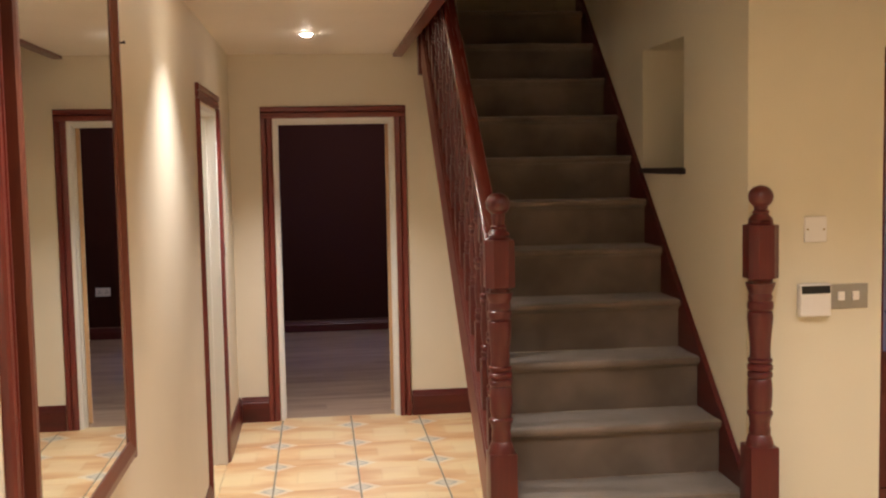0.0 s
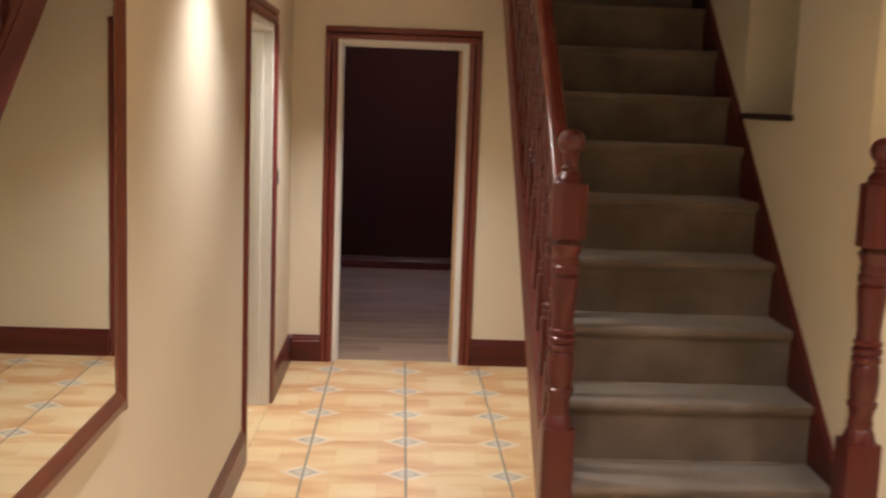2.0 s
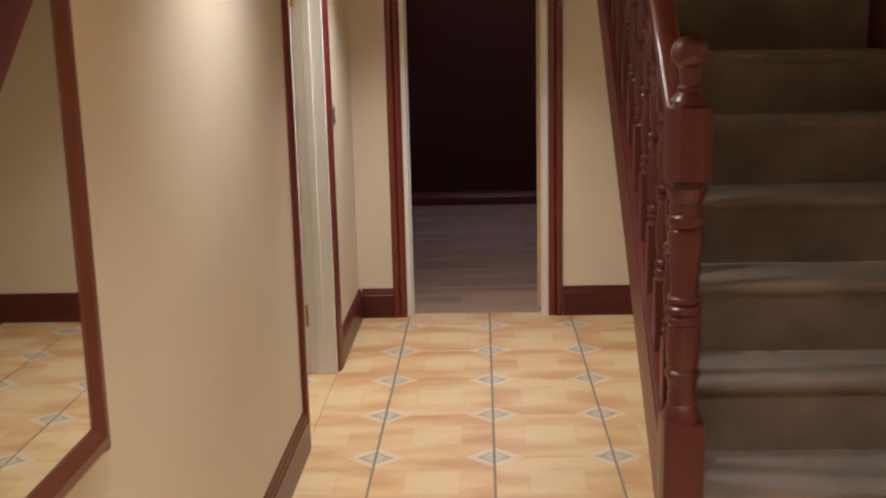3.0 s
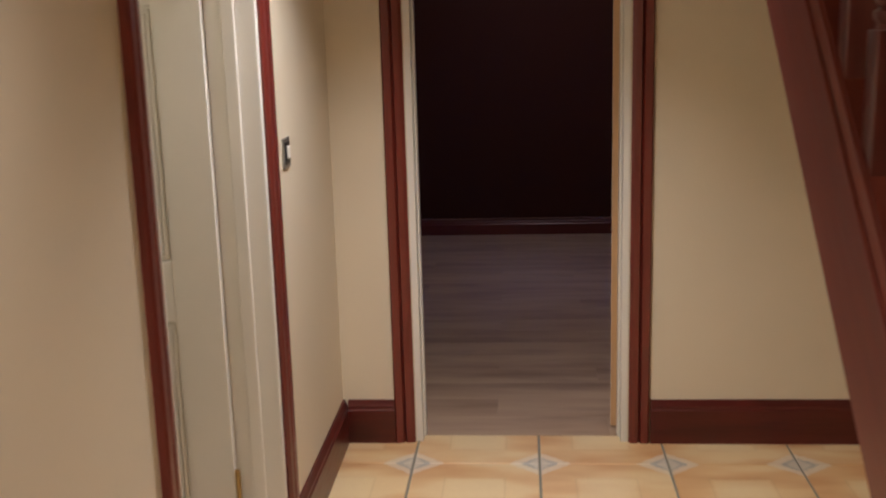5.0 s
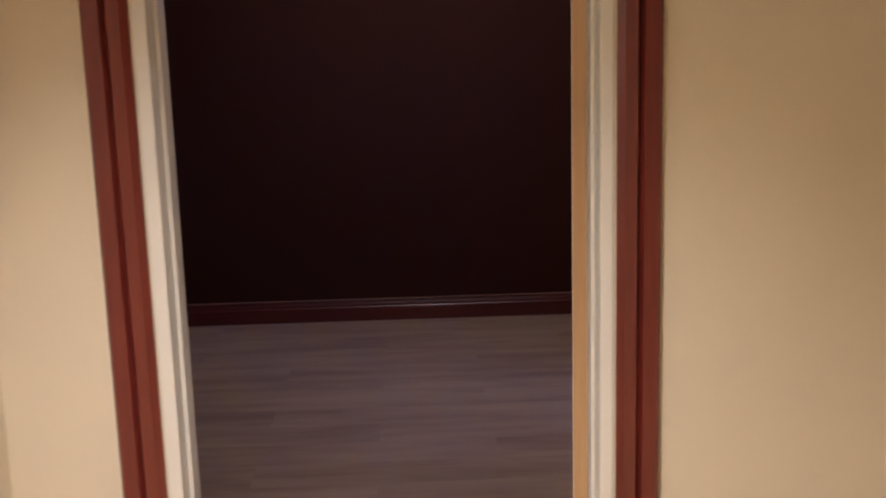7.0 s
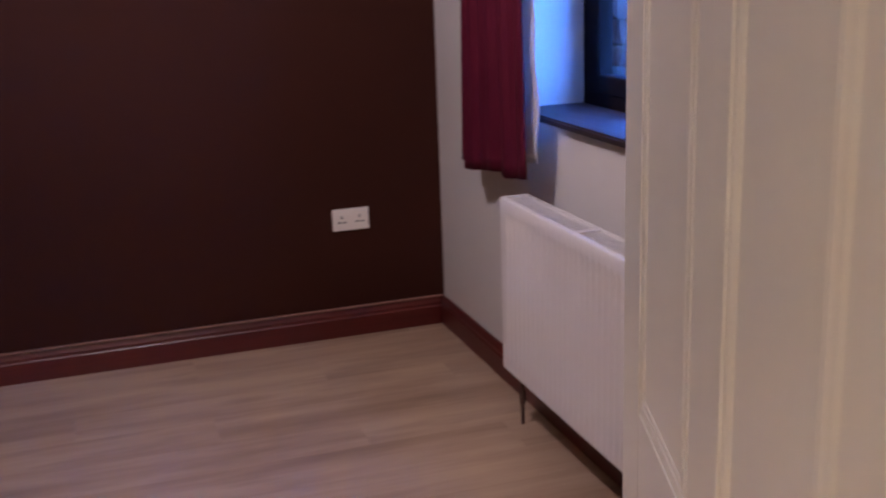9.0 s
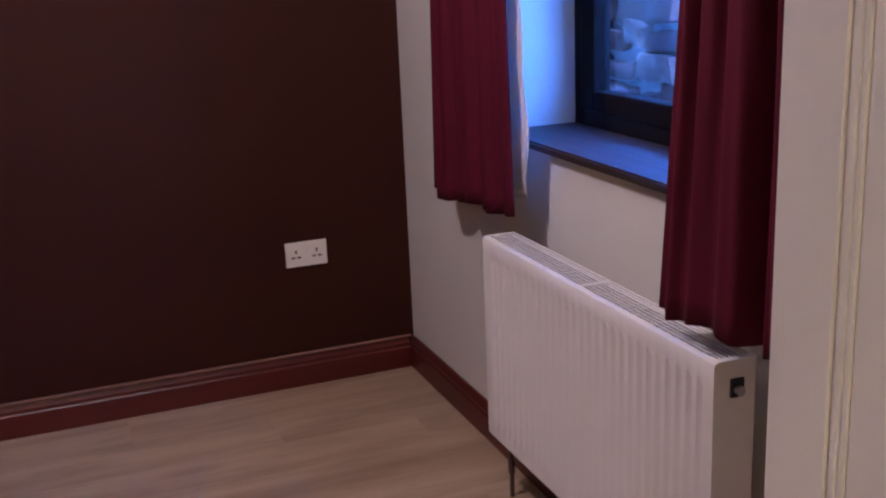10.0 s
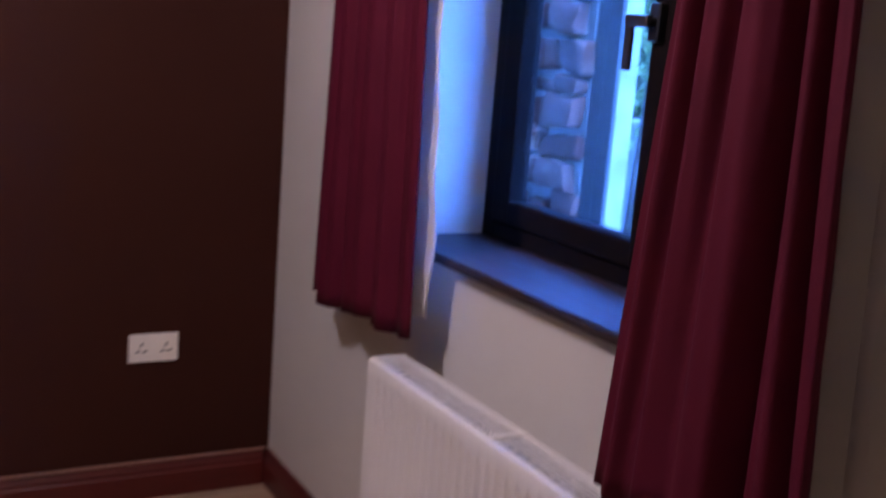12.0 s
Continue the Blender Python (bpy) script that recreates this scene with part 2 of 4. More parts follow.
def glow(name, colour, strength):
    m, n, l, b = nodes_of(name)
    b.inputs["Emission Color"].default_value = (*colour, 1)
    b.inputs["Emission Strength"].default_value = strength
    return m


RED_D, RED_L = (0.10, 0.0125, 0.0095), (0.225, 0.037, 0.026)
M = dict(
    cream=paint("cream_wall_paint", (0.76, 0.672, 0.522)),
    yellow=paint("yellow_wall_paint", (0.755, 0.688, 0.52)),
    ceiling=paint("ceiling_paint", (0.84, 0.77, 0.68), fine=60),
    brown=paint("brown_wall_paint", (0.042, 0.0094, 0.0050), rough=0.75, vary=0.12),
    pale=paint("pale_wall_paint", (0.66, 0.62, 0.58)),
    gloss=paint("white_gloss_paint", (0.80, 0.775, 0.72), rough=0.32, vary=0.03, fine=40, bump=0.05),
    red_z=wood("red_stained_pine_upright", RED_D, RED_L, "z", knots=0.9, knot_scale=5.0, knot_size=0.13),
    red_x=wood("red_stained_pine_level", RED_D, RED_L, "x"),
    red_y=wood("red_stained_pine_along", RED_D, RED_L, "y"),
    red_slope=wood("red_stained_pine_sloping", (0.115, 0.017, 0.013), (0.185, 0.036, 0.027), "y", turn=(-41, 0, 0), scale=0.5, rough=0.26, knots=0.0, coat=0.6),
    red_board=wood("red_stained_string_board", (0.105, 0.016, 0.011), (0.235, 0.054, 0.036), "y", turn=(-41, 0, 0), scale=0.55, rough=0.42, knots=0.5, coat=0.15, knot_size=0.12),
    red_turned=wood("red_stained_turned_wood", (0.062, 0.0066, 0.0062), (0.128, 0.0160, 0.0132), "z", rough=0.36, knots=0.0, coat=0.25),
    dark_x=wood("dark_skirting_wood_x", (0.062, 0.0055, 0.0050), (0.128, 0.0135, 0.0105), "x", knots=0.5, coat=0.08),
    dark_y=wood("dark_skirting_wood_y", (0.062, 0.0055, 0.0050), (0.128, 0.0135, 0.0105), "y", knots=0.5, coat=0.08),
    bead=wood("worn_bead_wood", (0.20, 0.09, 0.07), (0.30, 0.16, 0.125), "x", rough=0.6, knots=0.3, coat=0.0),
    pine=wood("bare_pine_edge", (0.46, 0.27, 0.13), (0.62, 0.40, 0.22), "z", rough=0.5, knots=0.7, coat=0.0),
    frame_y=wood("orange_pine_frame_along", (0.11, 0.029, 0.017), (0.20, 0.060, 0.033), "y", knots=0.5),
    frame_z=wood("orange_pine_frame_upright", (0.11, 0.029, 0.017), (0.20, 0.060, 0.033), "z", knots=0.5),
    carpet=carpet_material(), tile=tile_material(), laminate=laminate_material(),
    grout=paint("grey_grout", (0.27, 0.255, 0.21), rough=0.9, fine=200),
    curtain=cloth("burgundy_curtain_cloth", (0.086, 0.0028, 0.0165), 0.0),
    lining=cloth("pale_curtain_lining", (0.72, 0.66, 0.64), through_light=0.22),
    radiator=paint("radiator_enamel", (0.78, 0.74, 0.72), rough=0.35, vary=0.02, fine=30, bump=0.03),
    shade=plain("shade_fill_and_underlay", (0.02, 0.02, 0.02), 0.8),
    frame=plain("dark_window_frame", (0.008, 0.005, 0.005), 0.75),
    sill=wood("dark_sill_wood", (0.022, 0.012, 0.012), (0.048, 0.028, 0.026), "y", rough=0.55, knots=0.0, coat=0.0),
    glass=glass_material("window_glass"),
    etched=glass_material("frosted_glass", (0.34, 0.29, 0.26), 0.3),
    etching=plain("etched_pattern", (0.09, 0.10, 0.12), 0.7),
    mirror=mirror_material(),
    plastic=plain("white_plastic", (0.80, 0.76, 0.70), 0.35, vary=0.03),
    black=plain("black_plastic", (0.012, 0.012, 0.012), 0.35),
    steel=plain("brushed_steel", (0.42, 0.41, 0.38), 0.38, 0.9),
    brass=plain("dull_brass", (0.45, 0.33, 0.15), 0.4, 1.0),
    copper=plain("painted_pipe", (0.10, 0.055, 0.045), 0.45),
    bulb=glow("halogen_bulb", (1.0, 0.88, 0.76), 150),
    stone=stone_material(),
    mortar=paint("pale_mortar", (0.30, 0.285, 0.27), rough=0.95, vary=0.42, fine=60, blotch=7),
    fence=wood("weathered_fence_wood", (0.022, 0.021, 0.021), (0.045, 0.043, 0.043), "z", rough=0.85, knots=0.2, coat=0.0),
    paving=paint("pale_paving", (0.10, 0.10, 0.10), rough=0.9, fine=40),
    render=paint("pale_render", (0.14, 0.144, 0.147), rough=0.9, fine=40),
    bronze=plain("dark_bronze", (0.06, 0.05, 0.045), 0.4, 0.7),
    leaf=plain("leaf_green", (0.07, 0.12, 0.02), 0.6, vary=0.5),
    bark=plain("bark", (0.025, 0.018, 0.012), 0.9),
)

M["etched"].node_tree.nodes["Principled BSDF"].inputs["Transmission Weight"].default_value = 0.55
M["frame"].node_tree.nodes["Principled BSDF"].inputs["Specular IOR Level"].default_value = 0.06
M["brown"].node_tree.nodes["Principled BSDF"].inputs["Specular IOR Level"].default_value = 0.2


# ---- building helpers ----
def mesh_of(name, bm, *materials):
    me = bpy.data.meshes.new(name)
    bm.normal_update()
    bm.to_mesh(me)
    bm.free()
    for m in materials:
        me.materials.append(m)
    return me


def smooth(ob, angle=40):
    for p in ob.data.polygons:
        p.use_smooth = True
    ob.data.set_sharp_from_angle(angle=radians(angle))
    return ob


def part(name, bm, material, parent, label=""):
    """One mesh, given in world coordinates, under a thing or a part."""
    me = mesh_of(name, bm, material)
    base = Vector((0, 0, 0))
    p = parent
    while p:
        base += p.location
        p = p.parent
    me.transform(Matrix.Translation(-base))
    ob = new(name, me)
    ob.parent = parent
    return tagged(ob, label=label)


def thing(name, at, label, category, group="", kind=""):
    ob = new(name)
    ob.empty_display_size = 0.1
    ob.location = at
    return tagged(ob, label, category, group, kind)


def solid(name, bm, material, label="", category="", kind="structure"):
    return tagged(new(name, mesh_of(name, bm, material)), label, category, "", kind)


def cube(a, b, bevel=0.0, bm=None, segments=2):
    own = bmesh.new()
    bmesh.ops.create_cube(own, size=1)
    for v in own.verts:
        v.co = Vector([(a[i] + b[i]) / 2 + v.co[i] * (b[i] - a[i]) for i in range(3)])
    if bevel:
        bmesh.ops.bevel(own, geom=own.edges[:], offset=bevel, segments=segments, affect="EDGES", profile=0.6)
    if bm is None:
        return own
    return joined(bm, own)


def joined(bm, other):
    me = bpy.data.meshes.new("tmp")
    other.to_mesh(me)
    other.free()
    bm.from_mesh(me)
    bpy.data.meshes.remove(me)
    return bm


def prism(outline, axis, a, b, bevel=0.0):
    """A closed outline of 2D points pushed along axis from a to b. Points are (y, z) for x, (x, z) for y, (x, y) for z."""
    bm = bmesh.new()

    def place(p, d):
        return {"x": (d, p[0], p[1]), "y": (p[0], d, p[1]), "z": (p[0], p[1], d)}[axis]

    lo = [bm.verts.new(place(p, a)) for p in outline]
    hi = [bm.verts.new(place(p, b)) for p in outline]
    bm.faces.new(lo)
    bm.faces.new(hi)
    k = len(outline)
    for i in range(k):
        bm.faces.new((lo[i], lo[(i + 1) % k], hi[(i + 1) % k], hi[i]))
    bmesh.ops.recalc_face_normals(bm, faces=bm.faces[:])
    if bevel:
        bmesh.ops.bevel(bm, geom=bm.edges[:], offset=bevel, segments=2, affect="EDGES")
    return bm


def lathe(profile, x, y, seg=20, bm=None):
    """Radii and heights turned round the upright through (x, y)."""
    bm = bm or bmesh.new()
    rings = []
    for r, z in profile:
        rings.append([bm.verts.new((x + r * math.cos(2 * math.pi * i / seg), y + r * math.sin(2 * math.pi * i / seg), z)) for i in range(seg)])
    for a, b in zip(rings, rings[1:]):
        for i in range(seg):
            bm.faces.new((a[i], a[(i + 1) % seg], b[(i + 1) % seg], b[i]))
    bm.faces.new(rings[0][::-1])
    bm.faces.new(rings[-1])
    return bm


def rod(a, b, r, seg=12, bm=None):
    own = bmesh.new()
    a, b = Vector(a), Vector(b)
    bmesh.ops.create_cone(own, cap_ends=True, segments=seg, radius1=r, radius2=r, depth=(b - a).length)
    bmesh.ops.transform(own, verts=own.verts[:], matrix=Matrix.Translation((a + b) / 2) @ (b - a).to_track_quat("Z", "Y").to_matrix().to_4x4())
    return own if bm is None else joined(bm, own)


# ---- structure ----
LX, TX = -0.73, -0.85          # hall face and far face of the wall with the mirror
EY, RY = 7.20, 7.32            # hall face and room face of the end wall
SX = 1.41                      # wall beside the stairs
FY = 4.00                      # wall with the switches
WX, NY = 1.26, 10.96           # window wall and brown wall of the back room
DOOR_H = 1.98

solid("floor_base", cube((-0.86, -1.6, -0.12), (3.1, 7.26, -0.005)), M["grout"], "grey grout bed under the hall tiles", "floor")
solid("floor_base_room", cube((-2.3, 7.26, -0.12), (WX + 0.2, NY + 0.12, -0.012)), M["shade"], "dark underlay below the laminate floor", "floor")
solid("floor_side", cube((-2.6, 4.6, -0.12), (-0.86, 7.2, -0.001)), M["laminate"], "plain floor of the side room", "floor")

solid("ceiling", cube((TX, -1.6, CEIL), (0.385, EY, 2.52)), M["ceiling"], "pale cream painted hall ceiling", "ceiling")
solid("ceiling_entrance", cube((0.385, -1.6, CEIL), (3.1, 3.55, 2.52)), M["ceiling"], "pale cream painted entrance ceiling", "ceiling")
solid("ceiling_porch", cube((1.94, 3.55, CEIL), (3.1, 4.67, 2.52)), M["ceiling"], "pale cream ceiling by the front door", "ceiling")
solid("ceiling_room", cube((-2.3, RY, CEIL), (WX + 0.27, NY + 0.1, 2.5)), M["pale"], "pale painted back room ceiling", "ceiling")
solid("ceiling_side", cube((-2.6, 4.6, CEIL), (TX, 7.2, 2.5)), M["ceiling"], "pale ceiling of the side room", "ceiling")
solid("ceiling_upper", cube((0.2, 3.4, 4.9), (2.0, 7.4, 5.0)), M["ceiling"], "pale ceiling above the stairwell", "ceiling")

# wall with the mirror and the side door
LD0, LD1 = 5.343, 6.235
bm = cube((TX, -1.6, 0), (LX, LD0, CEIL))
cube((TX, LD1, 0), (LX, EY, CEIL), bm=bm)
cube((TX, LD0, DOOR_H), (LX, LD1, CEIL), bm=bm)
solid("wall_west", bm, M["cream"], "cream painted hall wall with a side doorway", "wall")
# end wall with the open doorway
OX0, OX1 = -0.457, 0.325
bm = cube((TX, EY, 0), (OX0, RY, CEIL))
cube((OX1, EY, 0), (SX + 0.53, RY, CEIL), bm=bm)
cube((OX0, EY, DOOR_H), (OX1, RY, CEIL), bm=bm)
cube((TX, EY, CEIL), (SX + 0.53, RY, 4.9), bm=bm)
solid("wall_north", bm, M["cream"], "cream painted end wall with an open doorway", "wall")
# thick wall beside the stairs, with a niche
NI = (4.70, 5.29, 1.62, 2.20)
bm = cube((SX, FY, 0), (1.94, NI[0], 4.9))
cube((SX, NI[1], 0), (1.94, EY, 4.9), bm=bm)
cube((SX, NI[0], 0), (1.94, NI[1], NI[2]), bm=bm)
cube((SX, NI[0], NI[3]), (1.94, NI[1], 4.9), bm=bm)
cube((1.72, NI[0], NI[2]), (1.94, NI[1], NI[3]), bm=bm)
solid("wall_stairs", bm, M["yellow"], "yellow cream painted wall with a niche beside the stairs", "wall")
solid("wall_south", cube((TX, -1.72, 0), (3.1, -1.6, CEIL)), M["cream"], "cream painted wall", "wall")
solid("wall_east", cube((3.1, -1.72, 0), (3.22, 4.67, CEIL)), M["yellow"], "yellow cream painted wall", "wall")
bm = cube((0.2, 3.43, 2.52), (1.94, 3.55, 4.9))
cube((0.26, 3.55, 2.52), (0.38, EY, 4.9), bm=bm)
cube((1.94, 3.43, 2.52), (2.06, 4.0, 4.9), bm=bm)
solid("wall_upper", bm, M["cream"], "cream painted walls of the upper stairwell", "wall")
# porch wall round the front door
PY = 4.55
bm = cube((1.94, PY, 0), (2.08, PY + 0.12, CEIL))
cube((2.92, PY, 0), (3.1, PY + 0.12, CEIL), bm=bm)
cube((2.08, PY, 2.13), (2.92, PY + 0.12, CEIL), bm=bm)
solid("wall_porch", bm, M["yellow"], "yellow cream wall round the front door", "wall")
# side room
bm = cube((-2.72, 4.5, 0), (-2.6, 7.2, CEIL))
cube((-2.6, 4.48, 0), (TX, 4.6, CEIL), bm=bm)
cube((-2.6, 7.1, 0), (TX, 7.2, CEIL), bm=bm)
solid("wall_side_room", bm, M["pale"], "plain pale walls of the side room", "wall")
# back room
solid("wall_brown", cube((-2.3, NY, 0), (WX + 0.27, NY + 0.1, CEIL)), M["brown"], "dark chocolate brown painted wall", "wall")
solid("wall_room_west", cube((-2.42, RY - 0.1, 0), (-2.3, NY + 0.1, CEIL)), M["brown"], "dark brown painted wall", "wall")
solid("wall_room_south", cube((-2.3, RY - 0.1, 0), (TX, RY, CEIL)), M["pale"], "pale painted wall beside the doorway", "wall")
W0, W1, WZ1 = 8.900, 10.105, 2.06
WO = WX + 0.27                 # outer face of the window wall
bm = cube((WX, RY, 0), (WO, W0, CEIL))
cube((WX, W1, 0), (WO, NY, CEIL), bm=bm)
cube((WX, W0, 0), (WO, W1, 0.950), bm=bm)
cube((WX, W0, WZ1), (WO, W1, CEIL), bm=bm)
solid("wall_window", bm, M["pale"], "pale off-white painted wall with a deep window", "wall")


# ---- trim ----
def skirting(name, a, b, out, height, material, label):
    """Moulded board from a to b on the floor; out: the way it stands off the wall."""
    a, b, o = Vector((*a, 0)), Vector((*b, 0)), Vector((*out, 0))
    prof = [(0, 0), (0.020, 0), (0.020, height - 0.038), (0.016, height - 0.032), (0.016, height - 0.022), (0.011, height - 0.012), (0.007, height), (0, height)]
    bm = bmesh.new()
    lo = [bm.verts.new(a + o * d + Vector((0, 0, z))) for d, z in prof]
    hi = [bm.verts.new(b + o * d + Vector((0, 0, z))) for d, z in prof]
    bm.faces.new(lo), bm.faces.new(hi)
    for i in range(len(prof)):
        j = (i + 1) % len(prof)
        bm.faces.new((lo[i], lo[j], hi[j], hi[i]))
    bmesh.ops.recalc_face_normals(bm, faces=bm.faces[:])
    return solid(name, bm, material, label, "skirting board")


HALL = "dark red-brown stained moulded skirting board"
skirting("baseboard", (LX, -1.6), (LX, 5.265), (1, 0), 0.166, M["dark_y"], HALL)
skirting("baseboard", (LX, 6.309), (LX, EY), (1, 0), 0.166, M["dark_y"], HALL)
skirting("baseboard", (LX + 0.02, EY), (-0.535, EY), (0, -1), 0.166, M["dark_x"], HALL)
skirting("baseboard", (0.408, EY), (SX, EY), (0, -1), 0.166, M["dark_x"], HALL)
skirting("baseboard", (1.49, FY), (1.94, FY), (0, -1), 0.166, M["dark_x"], HALL)
ROOM = "red-brown stained skirting board in the back room"
skirting("baseboard", (-2.3, NY), (WX - 0.02, NY), (0, -1), 0.112, M["dark_x"], ROOM)
skirting("baseboard", (WX, RY), (WX, NY), (-1, 0), 0.112, M["dark_y"], ROOM)
# pale worn bead along the top of the brown wall's skirting
solid("trim", cube((-2.3, NY - 0.017, 0.1125), (WX - 0.014, NY, 0.118), 0.002), M["bead"], "thin pale worn bead along the skirting top", "trim")

CASING = [(0, 0), (0, 0.014), (0.006, 0.020), (0.030, 0.018), (0.036, 0.006), (0.042, 0.018), (0.062, 0.015), (0.074, 0.008), (0.074, 0)]


def casing(name, face, lo, hi, top, side, label):
    """Moulded door casing on a wall: two uprights and a head. side 'y': a wall across y, seen from -y; 'x': a wall across x, seen from +x."""
    root = thing(name, (0, 0, 0), label, "door frame", "", "structure")
    if side == "y":
        left = [(lo - 0.004 - (0.074 - w), face - d) for w, d in CASING]
        right = [(hi + 0.004 + (0.074 - w), face - d) for w, d in CASING]
        head = [(face - d, top + 0.004 + (0.074 - w)) for w, d in CASING]
        part("upright", prism(left, "z", 0, top + 0.004), M["red_z"], root)
        part("upright", prism(right, "z", 0, top + 0.004), M["red_z"], root)
        part("head", prism(head, "x", lo - 0.078, hi + 0.078), M["red_x"], root)
    else:
        near = [(face + d, lo - 0.004 - (0.074 - w)) for w, d in CASING]
        far = [(face + d, hi + 0.004 + (0.074 - w)) for w, d in CASING]
        head = [(face + d, top + 0.004 + (0.074 - w)) for w, d in CASING]
        part("upright", prism(near, "z", 0, top + 0.004), M["red_z"], root)
        part("upright", prism(far, "z", 0, top + 0.004), M["red_z"], root)
        part("head", prism(head, "y", lo - 0.078, hi + 0.078), M["red_y"], root)
    return root


casing("door_frame_1", EY, OX0, OX1, DOOR_H - 0.004, "y", "red-brown stained pine casing round the open doorway")
casing("door_frame_2", LX, LD0, LD1, DOOR_H + 0.01, "x", "red-brown stained pine casing round the side doorway")


def lining(name, label, boards):
    root = thing(name, (0, 0, 0), label, "door lining", "", "structure")
    for nm, a, b in boards:
        part(nm, cube(a, b, 0.003), M["gloss"], root)
    return root


lining("door_lining_1", "white gloss painted door lining with stop beads", [
    ("jamb", (OX0, EY - 0.003, 0), (OX0 + 0.024, RY + 0.015, DOOR_H)),
    ("jamb", (OX1 - 0.024, EY - 0.003, 0), (OX1, RY + 0.015, DOOR_H)),
    ("head", (OX0 + 0.024, EY - 0.003, DOOR_H - 0.027), (OX1 - 0.024, RY + 0.015, DOOR_H)),
    ("stop", (OX0 + 0.024, EY + 0.045, 0), (OX0 + 0.032, EY + 0.090, DOOR_H - 0.04)),
    ("stop", (OX1 - 0.032, EY + 0.045, 0), (OX1 - 0.024, EY + 0.090, DOOR_H - 0.04)),
    ("stop", (OX0 + 0.024, EY + 0.045, DOOR_H - 0.04), (OX1 - 0.024, EY + 0.090, DOOR_H - 0.027))])
lining("door_lining_2", "white gloss painted lining of the side doorway", [
    ("jamb", (TX - 0.012, LD0, 0), (LX + 0.003, LD0 + 0.027, DOOR_H)),
    ("jamb", (TX - 0.012, LD1 - 0.027, 0), (LX + 0.003, LD1, DOOR_H)),
    ("head", (TX - 0.012, LD0 + 0.027, DOOR_H - 0.027), (LX + 0.003, LD1 - 0.027, DOOR_H)),
    ("stop", (TX + 0.035, LD1 - 0.040, 0), (TX + 0.070, LD1 - 0.027, DOOR_H - 0.04)),
    ("stop", (TX + 0.035, LD0 + 0.027, 0), (TX + 0.070, LD0 + 0.040, DOOR_H - 0.04))])


def six_panel_door(name, m, width, label, st=0.078, relief=0.0014):
    """White moulded leaf: u across from the hinge, v through its thickness, w up; m lays it into the place."""
    root = thing(name, m.translation, label, "door", "", "structure")
    t, h = 0.040, 1.945
    mu = 0.100

    def put(nm, bm, mat="gloss", text=""):
        bmesh.ops.transform(bm, verts=bm.verts[:], matrix=m)
        return part(nm, bm, M[mat], root, text)

    cols = [(st, width / 2 - mu / 2), (width / 2 + mu / 2, width - st)]
    rows = [(0.20, 0.76), (0.93, 1.60), (1.69, 1.85)]
    put("stile", cube((0, 0, 0), (st, t, h), relief * 0.25))
    put("stile", cube((width - st, 0, 0), (width, t, h), relief * 0.25))
    put("muntin", cube((width / 2 - mu / 2, 0, 0.20), (width / 2 + mu / 2, t, 1.85), relief * 0.25))
    for a, b in ((0, 0.20), (0.76, 0.93), (1.60, 1.69), (1.85, h)):
        put("rail", cube((st, 0.0004, a), (width - st, t - 0.0004, b), relief * 0.25))
    for a, b in cols:
        for c, d in rows:
            bm = cube((a, relief, c), (b, t - relief, d))
            # two flat moulding strips with narrow grooves, then the field
            for g, w in ((0.007, 0.010), (0.021, 0.006)):
                for p, q in (((a + g, c + g), (a + g + w, d - g)), ((b - g - w, c + g), (b - g, d - g)),
                             ((a + g + w, c + g), (b - g - w, c + g + w)), ((a + g + w, d - g - w), (b - g - w, d - g))):
                    cube((p[0], relief * 0.15, p[1]), (q[0], t - relief * 0.15, q[1]), relief * 0.2, bm, 1)
            cube((a + 0.031, relief * 0.5, c + 0.031), (b - 0.031, t - relief * 0.5, d - 0.031), relief * 0.15, bm, 1)
            put("panel", bm)
    return root, put


# leaf of the back room's door, open past square
face0, tip = Vector((0.275, 7.345, 0.008)), Vector((0.520, 8.065, 0.008))
u = (tip - face0).normalized()
v = Vector((u.y, -u.x, 0))
leaf_m = Matrix((( u.x, v.x, 0, face0.x), (u.y, v.y, 0, face0.y), (0, 0, 1, face0.z), (0, 0, 0, 1)))
door_1, put_1 = six_panel_door("door_1", leaf_m, (tip - face0).length, "white painted six-panel door standing wide open", 0.097, 0.0022)
put_1("hinge_edge", cube((-0.0022, 0.0015, 0), (-0.0002, 0.0385, 1.945)), "pine", "bare unpainted pine edge")
# leaf of the side room's door, open square into that room
side_m = Matrix(((-1, 0, 0, -0.8625), (0, 1, 0, 6.184), (0, 0, 1, 0.012), (0, 0, 0, 1)))
door_2, put_2 = six_panel_door("door_2", side_m, 0.835, "white painted six-panel door open into the side room", 0.128, 0.0085)
for hz in (0.23, 1.68):
    bm = cube((-0.0165, -0.003, hz), (-0.002, 0.002, hz + 0.10), 0.001)
    joined(bm, rod((-0.010, -0.004, hz), (-0.010, -0.004, hz + 0.10), 0.006))
    put_2("hinge", bm, "brass", "dull brass butt hinge")

# trim round the stairwell edge of the ceiling
bm = cube((0.330, 3.60, CEIL - 0.022), (0.392, EY, CEIL - 0.002), 0.004)
cube((0.3855, 3.60, CEIL - 0.002), (0.400, EY, 2.56), 0.003, bm)
solid("trim", bm, M["red_y"], "red-brown stained fascia along the stairwell edge", "trim")
# upright casing at the near end of the mirror wall
bm = prism([(LX + d, 2.072 + w) for w, d in CASING], "z", 0, 2.06)
solid("trim", bm, M["red_z"], "red-brown stained upright door casing", "trim")

